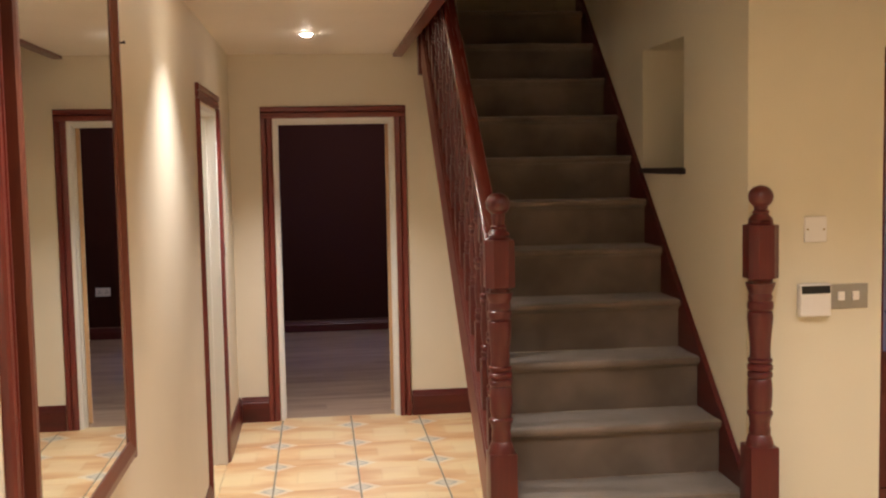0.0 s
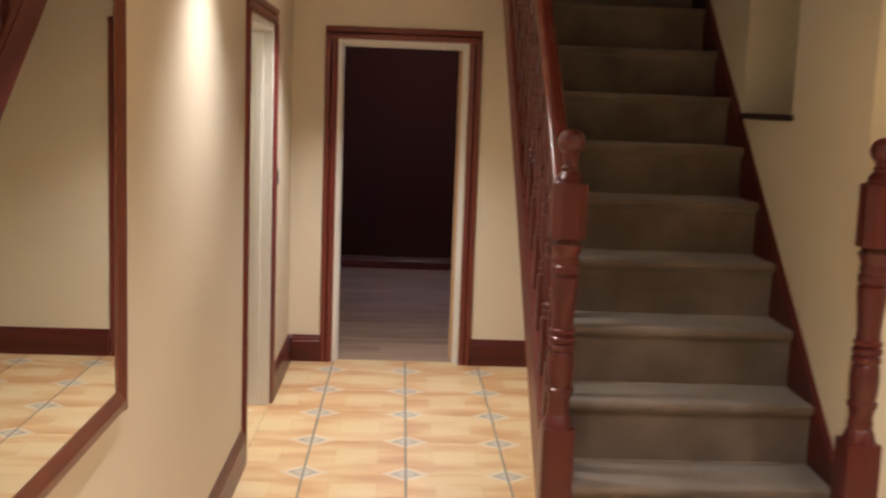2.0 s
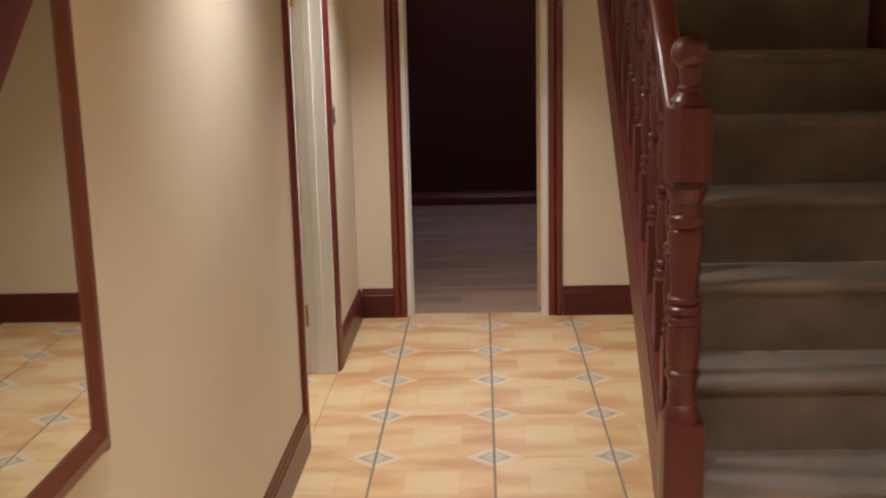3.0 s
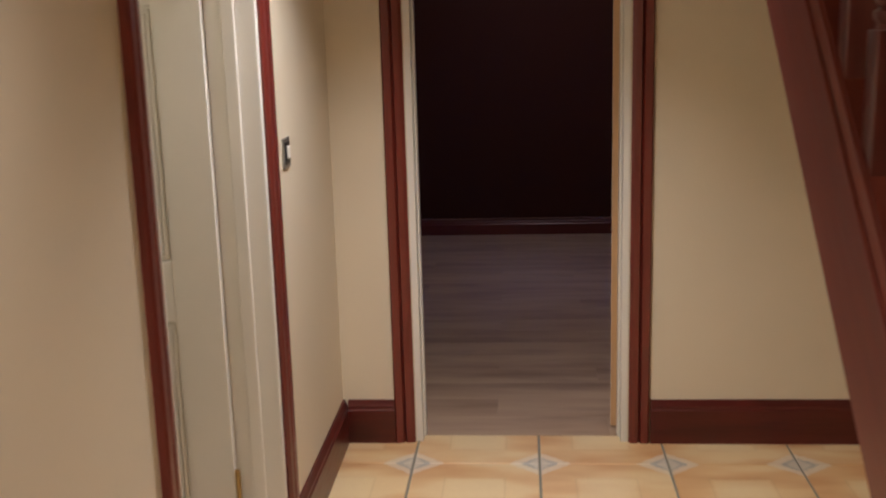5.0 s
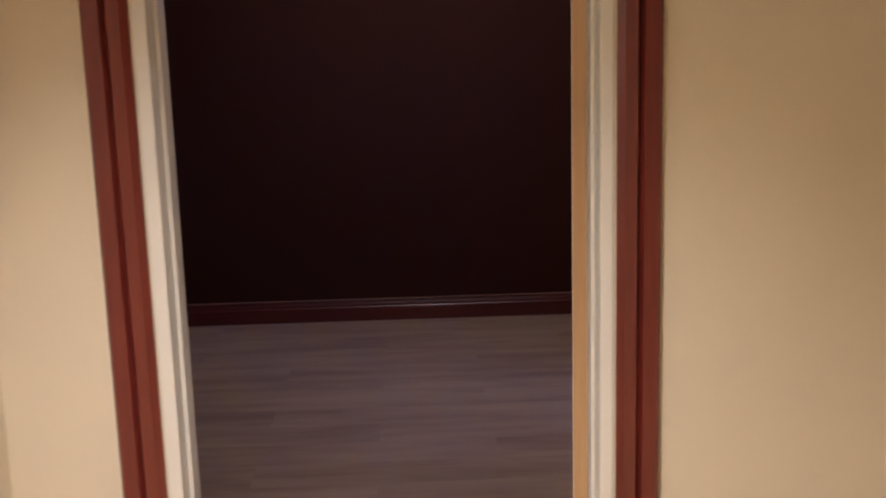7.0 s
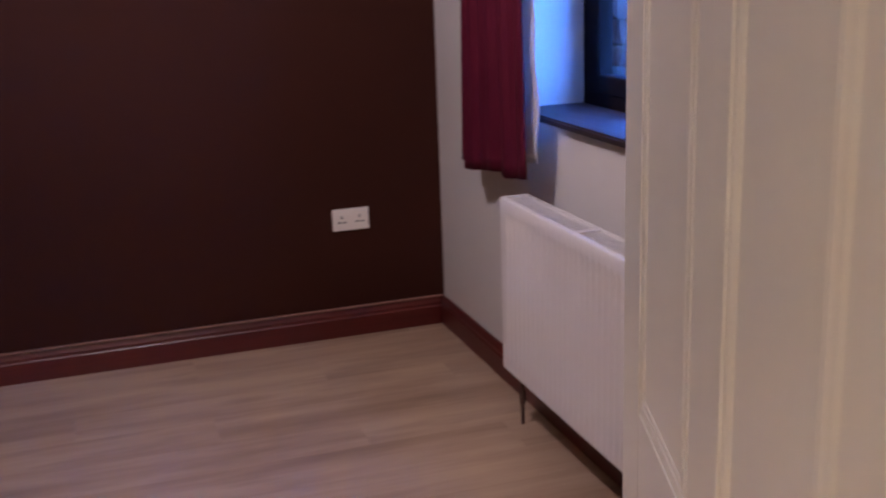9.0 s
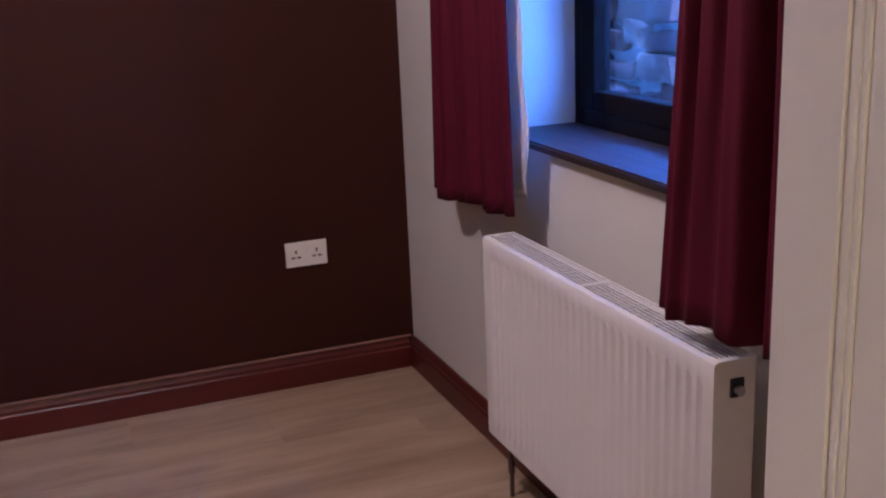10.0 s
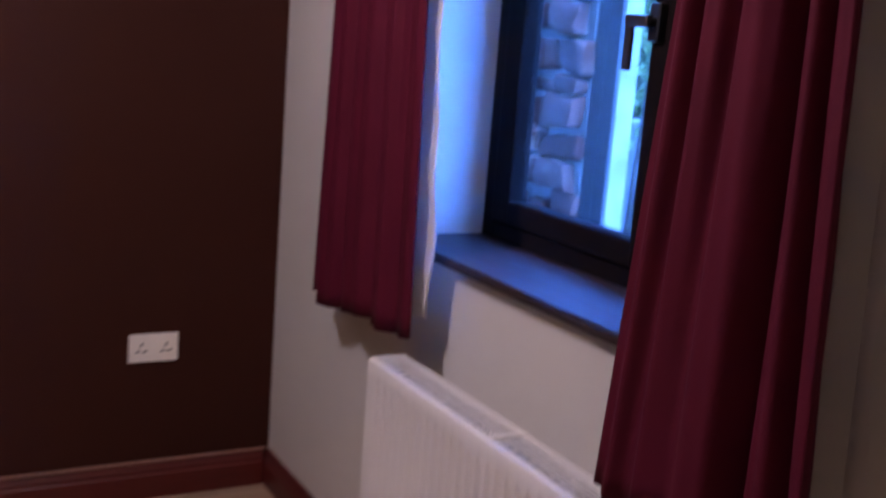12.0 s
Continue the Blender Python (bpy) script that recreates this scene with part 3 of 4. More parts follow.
# niche sill
solid("niche_sill", cube((SX - 0.018, NI[0] - 0.02, NI[2] - 0.014), (1.719, NI[1] + 0.01, NI[2] + 0.010), 0.004), M["sill"], "dark stained wooden sill board in the wall niche", "sill")

# ---- staircase ----
GO, RI, N0Y, N0Z = 0.242, 0.212, 4.203, 0.636
stairs = thing("staircase", (0.95, 4.0, 0), "olive-brown carpeted staircase with red-brown turned balustrade", "staircase")
CX0, CX1 = 0.487, 1.385
for k in range(-2, 10):
    y, z = N0Y + GO * k, N0Z + RI * k
    deep = GO + 0.02 if k < 9 else 0.86
    out = [(y + 0.022, z - RI), (y + 0.019, z - 0.05), (y + 0.010, z - 0.036), (y - 0.004, z - 0.030), (y - 0.011, z - 0.018), (y - 0.008, z - 0.006), (y + 0.004, z - 0.001),
           (y + 0.03, z), (y + 0.10, z - 0.003), (y + deep, z), (y + deep, z - 0.05), (y + 0.08, z - 0.06), (y + 0.08, z - RI)]
    bm = bmesh.new()
    xs = [CX0 + (CX1 - CX0) * i / 12 for i in range(13)]
    rings = []
    for x in xs:
        ring = []
        for i, (py, pz) in enumerate(out):
            soft = 0.006 if i in (3, 4, 5, 6) else 0.002 if i < 10 else 0
            w = noise.noise((x * 3.1, k * 5.3, i * 0.4))
            ring.append(bm.verts.new((x, py + soft * w, pz + soft * 0.7 * noise.noise((x * 4.2, k * 2.1 + 9, i * 0.3)))))
        rings.append(ring)
    for a, b in zip(rings, rings[1:]):
        for i in range(len(out)):
            j = (i + 1) % len(out)
            bm.faces.new((a[i], a[j], b[j], b[i]))
    bm.faces.new(rings[0]), bm.faces.new(rings[-1])
    bmesh.ops.recalc_face_normals(bm, faces=bm.faces[:])
    smooth(part("carpeted_step", bm, M["carpet"], stairs), 55)

SL = 0.88


def sloped(y0, y1, lo, hi):
    return [(y0, lo + SL * (y0 - 5)), (y1, lo + SL * (y1 - 5)), (y1, hi + SL * (y1 - 5)), (y0, hi + SL * (y0 - 5))]


ystart = 4.03
out = sloped(ystart, 6.42, 0.99, 1.335)
part("outer_string", prism(out, "x", 0.437, 0.484, 0.004), M["red_board"], stairs, "wide sloping red-brown string board")
bm = prism(sloped(ystart, 6.42, 1.335, 1.36), "x", 0.430, 0.492, 0.005)
joined(bm, prism(sloped(ystart, 6.42, 1.27, 1.280), "x", 0.431, 0.437, 0.002))
part("string_capping", bm, M["red_board"], stairs)
nose = N0Z + SL * (5 - N0Y)
bm = prism([(3.96, 0.0), (4.15, 0.0), (6.55, nose - 0.34 + SL * 1.55), (6.55, nose + 0.02 + SL * 1.55), (3.96, nose + 0.02 + SL * (3.96 - 5))], "x", 1.387, SX - 0.001, 0.003)
# darker skirting wood paints in the shadow that lies on this string
part("wall_string", bm, M["dark_y"], stairs, "wall string along the steps, its shade put into darker wood")


def newel(x, y, w, top, block, foot, base=0.0):
    """Square foot, turned shaft, chamfered block and ball."""
    b0, b1 = block
    bm = cube((x - w * 0.95, y - w * 0.95, base), (x + w * 0.95, y + w * 0.95, foot - 0.03), 0.006)
    shaft = [(w * 0.93, foot - 0.045), (w * 0.93, foot - 0.03), (w * 0.74, foot + 0.005), (w * 0.66, foot + 0.012), (w * 0.70, foot + 0.03), (w * 0.62, foot + 0.045)]
    s0, s1 = foot + 0.045, b0 - 0.01
    for f, r in ((0.06, 0.71), (0.08, 0.82), (0.10, 0.82), (0.115, 0.68), (0.15, 0.75), (0.25, 0.80), (0.33, 0.75), (0.345, 0.68), (0.36, 0.80), (0.385, 0.80), (0.40, 0.68),
                 (0.415, 0.82), (0.44, 0.82), (0.455, 0.68), (0.47, 0.78), (0.49, 0.78), (0.50, 0.66), (0.56, 0.64), (0.68, 0.71), (0.79, 0.82), (0.83, 0.78), (0.84, 0.68),
                 (0.86, 0.82), (0.90, 0.82), (0.915, 0.71), (0.94, 0.78), (0.97, 0.71), (1.0, 0.84)):
        shaft.append((w * r, s0 + (s1 - s0) * f))
    shaft.append((w * 0.95, b0 + 0.012))
    joined(bm, lathe(shaft, x, y, 24))
    blk = prism([(x + w * sx, y + w * sy) for sx, sy in ((-1, -0.50), (-0.50, -1), (0.50, -1), (1, -0.50), (1, 0.50), (0.50, 1), (-0.50, 1), (-1, 0.50))], "z", b0 + 0.012, b1 - 0.012)
    bmesh.ops.bevel(blk, geom=[e for e in blk.edges if abs(e.verts[0].co.z - e.verts[1].co.z) < 1e-5], offset=0.019, segments=3, affect="EDGES")
    joined(bm, blk)
    r = 0.045
    c = top - r
    neck = [(w * 0.80, b1 - 0.014), (w * 0.62, b1), (w * 0.48, b1 + 0.008), (w * 0.55, b1 + 0.016), (w * 0.42, b1 + 0.024)]
    ball = [(r * math.cos(a), c + r * 0.92 * math.sin(a)) for a in [radians(d) for d in range(-55, 90, 12)]]
    joined(bm, lathe(neck + ball + [(0.004, top - 0.003)], x, y, 24))
    return smooth(part("newel_post", bm, M["red_turned"], stairs, "turned newel post with a ball top"), 35)


newel(0.468, 4.00, 0.054, 1.568, (1.19, 1.425), 0.64)
newel(1.417, 3.90, 0.057, 1.576, (1.205, 1.46), 0.645)
bm = cube((0.425, 6.43, 2.19), (0.515, 6.52, 3.45), 0.006)
part("upper_newel", bm, M["red_turned"], stairs, "square upper newel post with a dropped foot")

# handrail
rail0 = 1.46 + SL * (5 - 4.15)
prof = [(-0.030, -0.052), (0.030, -0.052), (0.033, -0.034), (0.028, -0.022), (0.032, -0.010), (0.022, 0.000), (0.0, 0.004), (-0.022, 0.000), (-0.032, -0.010), (-0.028, -0.022), (-0.033, -0.034)]
bm = bmesh.new()
ends = []
for y in (4.03, 6.45):
    ends.append([bm.verts.new((0.462 + px, y, rail0 + SL * (y - 5) + pz * 1.33)) for px, pz in prof])
bm.faces.new(ends[0]), bm.faces.new(ends[1])
for i in range(len(prof)):
    j = (i + 1) % len(prof)
    bm.faces.new((ends[0][i], ends[0][j], ends[1][j], ends[1][i]))
bmesh.ops.recalc_face_normals(bm, faces=bm.faces[:])
smooth(part("handrail", bm, M["red_slope"], stairs, "glossy moulded handrail"), 50)

# balusters, all on one mesh
L = rail0 - 0.06 - 1.355
bm = cube((-0.024, -0.024, -0.02), (0.024, 0.024, 0.185), 0.003)
prof = [(0.020, 0.15), (0.015, 0.163), (0.020, 0.172), (0.020, 0.180), (0.014, 0.186), (0.019, 0.194), (0.019, 0.203), (0.013, 0.210), (0.018, 0.25), (0.0195, 0.29), (0.016, 0.34),
        (0.013, 0.365), (0.019, 0.374), (0.019, 0.384), (0.013, 0.390), (0.0195, 0.398), (0.0195, 0.408), (0.013, 0.415), (0.016, 0.45), (0.019, 0.49), (0.018, 0.52), (0.013, 0.55),
        (0.019, 0.559), (0.019, 0.570), (0.013, 0.577), (0.019, 0.588), (0.015, 0.602), (0.020, 0.615)]
joined(bm, lathe([(q * 1.2, h + 0.03) for q, h in prof], 0, 0, 14))
cube((-0.024, -0.024, 0.642), (0.024, 0.024, L + 0.02), 0.003, bm)
spindle = mesh_of("baluster", bm, M["red_turned"])
y = 4.137
while y < 6.40:
    ob = new("baluster", spindle)
    ob.parent = stairs
    ob.location = Vector((0.462, y, 1.355 + SL * (y - 5))) - stairs.location
    y += 0.1435
for p in spindle.polygons:
    p.use_smooth = True
spindle.set_sharp_from_angle(angle=radians(35))

# ---- hall things ----
# mirror
MY0, MY1, MZ0, MZ1 = 2.155, 3.185, 0.88, 2.22
mirror = thing("wall_mirror", (LX, (MY0 + MY1) / 2, MZ0), "large wall mirror in an orange-brown pine frame", "mirror")
fw = 0.052
sec = [(0, 0), (0.030, 0), (0.034, 0.008), (0.034, 0.024), (0.030, 0.034), (0.026, 0.046), (0.024, fw), (0, fw)]
part("frame_side", prism([(LX + d, MY0 + w) for d, w in sec], "z", MZ0, MZ1), M["frame_z"], mirror)
part("frame_side", prism([(LX + d, MY1 - w) for d, w in sec], "z", MZ0, MZ1), M["frame_z"], mirror)
part("frame_rail", prism([(LX + d, MZ0 + w) for d, w in sec], "y", MY0 + fw * 0.5, MY1 - fw * 0.5), M["frame_y"], mirror)
part("frame_rail", prism([(LX + d, MZ1 - w) for d, w in sec], "y", MY0 + fw * 0.5, MY1 - fw * 0.5), M["frame_y"], mirror)
part("mirror_glass", cube((LX + 0.014, MY0 + 0.045, MZ0 + 0.045), (LX + 0.021, MY1 - 0.045, MZ1 - 0.045)), M["mirror"], mirror, "clear silvered glass")

nail = rod((LX - 0.01, 3.34, 2.03), (LX + 0.018, 3.34, 2.034), 0.003, 8)
joined(nail, rod((LX + 0.017, 3.34, 2.034), (LX + 0.020, 3.34, 2.0345), 0.006, 8))
tagged(new("wall_nail", mesh_of("wall_nail", nail, M["black"])), "small dark nail in the cream wall", "nail")

# light switch beside the side door
sw = thing("light_switch", (LX, 6.472, 1.192), "brushed steel light switch plate with a pale rocker", "light switch")
part("plate", cube((LX, 6.429, 1.149), (LX + 0.006, 6.515, 1.235), 0.002), M["steel"], sw)
part("insert", cube((LX + 0.005, 6.447, 1.160), (LX + 0.0085, 6.497, 1.224), 0.001), M["black"], sw)
part("rocker", cube((LX + 0.007, 6.459, 1.176), (LX + 0.014, 6.485, 1.212), 0.003), M["plastic"], sw)

# plates by the stairs
bp = thing("blank_plate", (1.672, FY, 1.40), "white blank wall plate with two screws", "wall plate")
part("plate", cube((1.628, FY - 0.009, 1.352), (1.716, FY, 1.448), 0.003), M["plastic"], bp)
for sx in (1.640, 1.704):
    part("screw", rod((sx, FY - 0.0115, 1.40), (sx, FY - 0.006, 1.40), 0.004, 10), M["brass"], bp)
ts = thing("twin_switch", (1.805, FY, 1.143), "brushed steel double light switch", "light switch")
part("plate", cube((1.728, FY - 0.007, 1.096), (1.882, FY, 1.190), 0.002), M["steel"], ts)
for sx in (1.775, 1.832):
    part("rocker", cube((sx - 0.013, FY - 0.014, 1.128), (sx + 0.013, FY - 0.005, 1.162), 0.003), M["plastic"], ts)
part("screw", rod((1.871, FY - 0.0085, 1.143), (1.871, FY - 0.005, 1.143), 0.003, 10), M["steel"], ts)
th = thing("thermostat", (1.663, FY, 1.135), "white wall thermostat with a black display band", "thermostat")
part("case", cube((1.602, FY - 0.034, 1.072), (1.724, FY, 1.197), 0.008, segments=3), M["plastic"], th)
part("display", cube((1.607, FY - 0.0365, 1.160), (1.719, FY - 0.030, 1.190), 0.002), M["black"], th)

# front door, glazed
fd = thing("door_3", (2.46, PY + 0.03, 0), "red-brown wooden front door with a frosted glass pane", "door", "", "structure")
for a, b in ((2.08, 2.13), (2.87, 2.92)):
    part("jamb", cube((a, PY - 0.03, 0), (b, PY + 0.12, 2.13), 0.004), M["red_z"], fd)
part("head", cube((2.13, PY - 0.03, 2.06), (2.87, PY + 0.12, 2.13), 0.004), M["red_x"], fd)
part("stile", cube((2.132, PY + 0.01, 0.01), (2.262, PY + 0.055, 2.055), 0.004), M["red_z"], fd)
part("stile", cube((2.76, PY + 0.01, 0.01), (2.868, PY + 0.055, 2.055), 0.004), M["red_z"], fd)
for a, b in ((0.01, 0.20), (0.62, 0.80), (1.91, 2.055)):
    part("rail", cube((2.262, PY + 0.01, a), (2.76, PY + 0.055, b), 0.004), M["red_x"], fd)
part("panel", cube((2.262, PY + 0.024, 0.20), (2.76, PY + 0.040, 0.62), 0.006), M["red_z"], fd)
part("bead", cube((2.262, PY + 0.006, 0.795), (2.76, PY + 0.02, 0.815), 0.004), M["red_x"], fd)
pane = part("pane", cube((2.264, PY + 0.028, 0.80), (2.76, PY + 0.036, 1.91)), M["etched"], fd, "frosted glass with dark leaf pattern")
pane.visible_shadow = False


def motif(x0, side):
    """Trailing stem with clusters of leaves, in the glass."""
    q = random.Random(17)
    bm = bmesh.new()
    z = 0.86
    while z < 1.86:
        step = q.uniform(0.10, 0.16)
        joined(bm, rod((x0, PY + 0.0265, z), (x0 + side * 0.006, PY + 0.0265, z + step), 0.0032, 6))
        for i in range(7):
            dx, dz = q.uniform(-0.024, 0.024), q.uniform(-0.045, 0.045)
            own = bmesh.new()
            bmesh.ops.create_uvsphere(own, u_segments=8, v_segments=5, radius=1)
            m = Matrix.Translation((x0 + side * (0.004 + dx), PY + 0.0265, z + dz)) @ Matrix.Rotation(q.uniform(-0.9, 0.9), 4, "Y") @ Matrix.Diagonal((0.009, 0.0012, 0.018, 1))
            bmesh.ops.transform(own, verts=own.verts[:], matrix=m)
            joined(bm, own)
        z += step
    return bm


part("pattern", motif(2.312, 1), M["etching"], fd, "dark trailing leaf motif")
part("pattern", motif(2.71, -1), M["etching"], fd, "dark trailing leaf motif")
bm = cube((2.275, PY + 0.0255, 1.575), (2.75, PY + 0.0275, 1.585))
cube((2.275, PY + 0.0255, 1.28), (2.75, PY + 0.0275, 1.285), bm=bm)
cube((2.275, PY + 0.0255, 0.985), (2.75, PY + 0.0275, 0.993), bm=bm)
part("pattern_line", bm, M["etching"], fd, "thin dark etched lines")

# downlights
def downlight(x, y):
    root = thing("downlight", (x, y, CEIL), "recessed halogen ceiling downlight, switched on", "downlight", "hall ceiling downlights")
    ring = lathe([(0.030, CEIL - 0.001), (0.034, CEIL - 0.006), (0.041, CEIL - 0.006), (0.044, CEIL - 0.001), (0.044, CEIL + 0.0)], x, y, 28)
    smooth(part("bezel", ring, M["plastic"], root), 40)
    own = lathe([(0.030, CEIL - 0.006), (0.028, CEIL - 0.012), (0.018, CEIL - 0.018), (0.004, CEIL - 0.020)], x, y, 20)
    part("bulb", own, M["bulb"], root, "glowing halogen bulb")
    return root


first = downlight(*SPOTS[0])
for sx, sy in SPOTS[1:]:
    copy_thing(first, pose(sx, sy, CEIL))

# ---- back room things ----
# pendant lamp
pl = thing("pendant_lamp", (0.10, 9.55, CEIL), "plain ceiling pendant added out of view at a point lamp", "pendant lamp")
part("ceiling_rose", lathe([(0.045, CEIL), (0.045, CEIL - 0.012), (0.015, CEIL - 0.035)], 0.10, 9.55, 20), M["plastic"], pl)
part("cord", rod((0.10, 9.55, CEIL - 0.03), (0.10, 9.55, 2.23), 0.003, 8), M["plastic"], pl)
part("lampholder", lathe([(0.018, 2.19), (0.018, 2.225), (0.006, 2.235)], 0.10, 9.55, 16), M["plastic"], pl)

# unseen pendant copied to the added side room lamp
added_side_pl = copy_thing(pl, pose(-1.60, 4.90, CEIL))

# window
win = thing("window_1", (WX + 0.2, 9.47, 1.0), "dark brown casement window with one opening light", "window", "", "structure")
FX0, FX1 = WX + 0.208, WX + 0.262
z0, z1 = 0.972, WZ1
part("frame_side", cube((FX0, 10.055, z0 - 0.024), (FX1, W1 + 0.010, z1), 0.004), M["frame"], win)
part("frame_side", cube((FX0, W0 - 0.010, z0 - 0.024), (FX1, W0 + 0.045, z1), 0.004), M["frame"], win)
part("frame_rail", cube((FX0, W0 + 0.045, z0 - 0.024), (FX1, 10.055, z0 + 0.040), 0.004), M["frame"], win)
part("frame_rail", cube((FX0, W0 + 0.045, z1 - 0.045), (FX1, 10.055, z1), 0.004), M["frame"], win)
part("mullion", cube((FX0, 9.405, z0 + 0.040), (FX1, 9.455, z1 - 0.045), 0.004), M["frame"], win)


def sash(y0, y1, s1):
    a, b, s = z0 + 0.042, z1 - 0.047, 0.074
    root = part("sash", cube((FX0 - 0.012, y0, a), (FX1 - 0.012, y0 + s, b), 0.008), M["frame"], win)
    part("sash_side", cube((FX0 - 0.012, y1 - s1, a), (FX1 - 0.012, y1, b), 0.008), M["frame"], root)
    part("sash_rail", cube((FX0 - 0.011, y0 + s * 0.9, a), (FX1 - 0.013, y1 - s1 * 0.9, a + s * 0.75), 0.008), M["frame"], root)
    part("sash_rail", cube((FX0 - 0.011, y0 + s * 0.9, b - s), (FX1 - 0.013, y1 - s1 * 0.9, b), 0.008), M["frame"], root)
    g = part("pane", cube((FX0 + 0.020, y0 + s - 0.006, a + s * 0.75 - 0.006), (FX0 + 0.026, y1 - s1 + 0.006, b - s + 0.006)), M["glass"], root)
    g.visible_shadow = False


sash(9.457, 10.053, 0.073)
sash(W0 + 0.047, 9.403, 0.074)
bm = cube((FX0 - 0.030, 9.491, 1.448), (FX0 - 0.010, 9.521, 1.520), 0.004)
joined(bm, rod((FX0 - 0.045, 9.506, 1.485), (FX0 - 0.02, 9.506, 1.485), 0.009))
part("handle_base", bm, M["black"], win)
bm = cube((FX0 - 0.052, 9.499, 1.473), (FX0 - 0.038, 9.567, 1.497), 0.005)
cube((FX0 - 0.050, 9.546, 1.392), (FX0 - 0.039, 9.567, 1.490), 0.005, bm)
part("handle", bm, M["bronze"], win, "bronze cockspur handle")
out = [(WX - 0.034, W1 + 0.02), (WX - 0.002, W1 + 0.02), (WX - 0.002, W1 - 0.001), (WX + 0.206, W1 - 0.001), (WX + 0.206, W0 + 0.001), (WX - 0.002, W0 + 0.001), (WX - 0.002, W0 - 0.02), (WX - 0.034, W0 - 0.02)]
sill_bm = prism(out, "z", 0.951, 0.972, 0.005)
solid("window_sill", sill_bm, M["sill"], "dark stained wooden window sill board", "window sill")

# radiator
RX, RY0, RY1, RZ0, RZ1 = 1.109, 8.945, 9.940, 0.19, 0.733
rad = thing("radiator", (RX + 0.05, (RY0 + RY1) / 2, RZ0), "white double panel radiator with a top grille", "radiator")
pitch = 0.0332
count = int((RY1 - RY0 - 0.05) / pitch)


def fluted(x, face):
    bm = bmesh.new()
    ys, xs = [RY0, RY0 + 0.02], [0, 0]
    for i in range(count):
        base = RY0 + 0.03 + i * pitch
        ys += [base, base + 0.006, base + 0.014, base + 0.020]
        xs += [0, 0.0065, 0.0065, 0]
    ys += [RY1 - 0.02, RY1]
    xs += [0, 0]
    zs = [(RZ0, 0, 0), (RZ0 + 0.035, 0, 0), (RZ0 + 0.055, 1, 0), (RZ1 - 0.056, 1, 0), (RZ1 - 0.040, 0, 0), (RZ1 - 0.009, 0, 0), (RZ1 - 0.003, 0, 0.003), (RZ1, 0, 0.009)]
    rows = [[bm.verts.new((x + face * (dx * on + back), yy, zz)) for yy, dx in zip(ys, xs)] for zz, on, back in zs]
    for a, b in zip(rows, rows[1:]):
        for i in range(len(ys) - 1):
            bm.faces.new((a[i], a[i + 1], b[i + 1], b[i]))
    edge = [r[0] for r in rows] + rows[-1][1:] + [r[-1] for r in rows[-2::-1]] + rows[0][-2:0:-1]
    back = [bm.verts.new((x + face * 0.016, v.co.y, v.co.z)) for v in edge]
    for i in range(len(edge)):
        j = (i + 1) % len(edge)
        bm.faces.new((edge[i], edge[j], back[j], back[i]))
    bm.faces.new(back)
    bmesh.ops.recalc_face_normals(bm, faces=bm.faces[:])
    return bm


smooth(part("front_panel", fluted(RX, 1), M["radiator"], rad), 30)
part("back_panel", cube((RX + 0.072, RY0 + 0.01, RZ0), (RX + 0.085, RY1 - 0.01, RZ1 - 0.005), 0.003), M["radiator"], rad)
for a in (RY0 + 0.001, RY1 - 0.005):
    part("side_cover", cube((RX + 0.012, a, RZ0 + 0.02), (RX + 0.088, a + 0.004, RZ1 - 0.004), 0.0015), M["radiator"], rad)
grille = part("top_grille", cube((RX + 0.012, RY0, RZ1 - 0.012), (RX + 0.016, RY1, RZ1 - 0.0005), 0.001), M["radiator"], rad)
part("grille_edge", cube((RX + 0.084, RY0, RZ1 - 0.012), (RX + 0.088, RY1, RZ1 + 0.001), 0.001), M["radiator"], grille)
for f in (0.0, 0.495, 0.985):
    yy = RY0 + (RY1 - RY0) * f
    part("grille_bar", cube((RX + 0.016, yy, RZ1 - 0.010), (RX + 0.084, yy + 0.015, RZ1 + 0.0005)), M["radiator"], grille)
for i in range(1, 34):
    yy = RY0 + (RY1 - RY0) * i / 34
    part("cross_slat", cube((RX + 0.016, yy, RZ1 - 0.006), (RX + 0.084, yy + 0.0022, RZ1 - 0.0035)), M["radiator"], grille)
for i in range(6):
    xx = RX + 0.0235 + i * 0.0105
    part("grille_slat", cube((xx, RY0 + 0.002, RZ1 - 0.0035), (xx + 0.0030, RY1 - 0.002, RZ1 - 0.001)), M["radiator"], grille)
# near-black block stands in for the shade between the panels, darkening the slots
part("inside", cube((RX + 0.02, RY0 + 0.008, RZ0 + 0.02), (RX + 0.071, RY1 - 0.008, RZ1 - 0.030)), M["shade"], rad, "black block painting in the shade under the grille")
# solid black block in place of the shaded opening in the end cover
bm = cube((RX + 0.034, RY0 - 0.004, RZ1 - 0.070), (RX + 0.062, RY0 + 0.002, RZ1 - 0.034), 0.003)
part("end_plug", bm, M["black"], rad, "black block painting in the dark of the end opening")
part("bleed_valve", rod((RX + 0.048, RY0 - 0.014, RZ1 - 0.055), (RX + 0.048, RY0, RZ1 - 0.055), 0.009, 14), M["steel"], rad)
for yy in (RY1 - 0.03, RY0 + 0.03):
    bm = rod((RX + 0.05, yy, 0.0), (RX + 0.05, yy, RZ0 + 0.01), 0.006)
    joined(bm, rod((RX + 0.05, yy, 0.07), (RX + 0.05, yy, 0.11), 0.009))
    part("pipe", bm, M["copper"], rad)

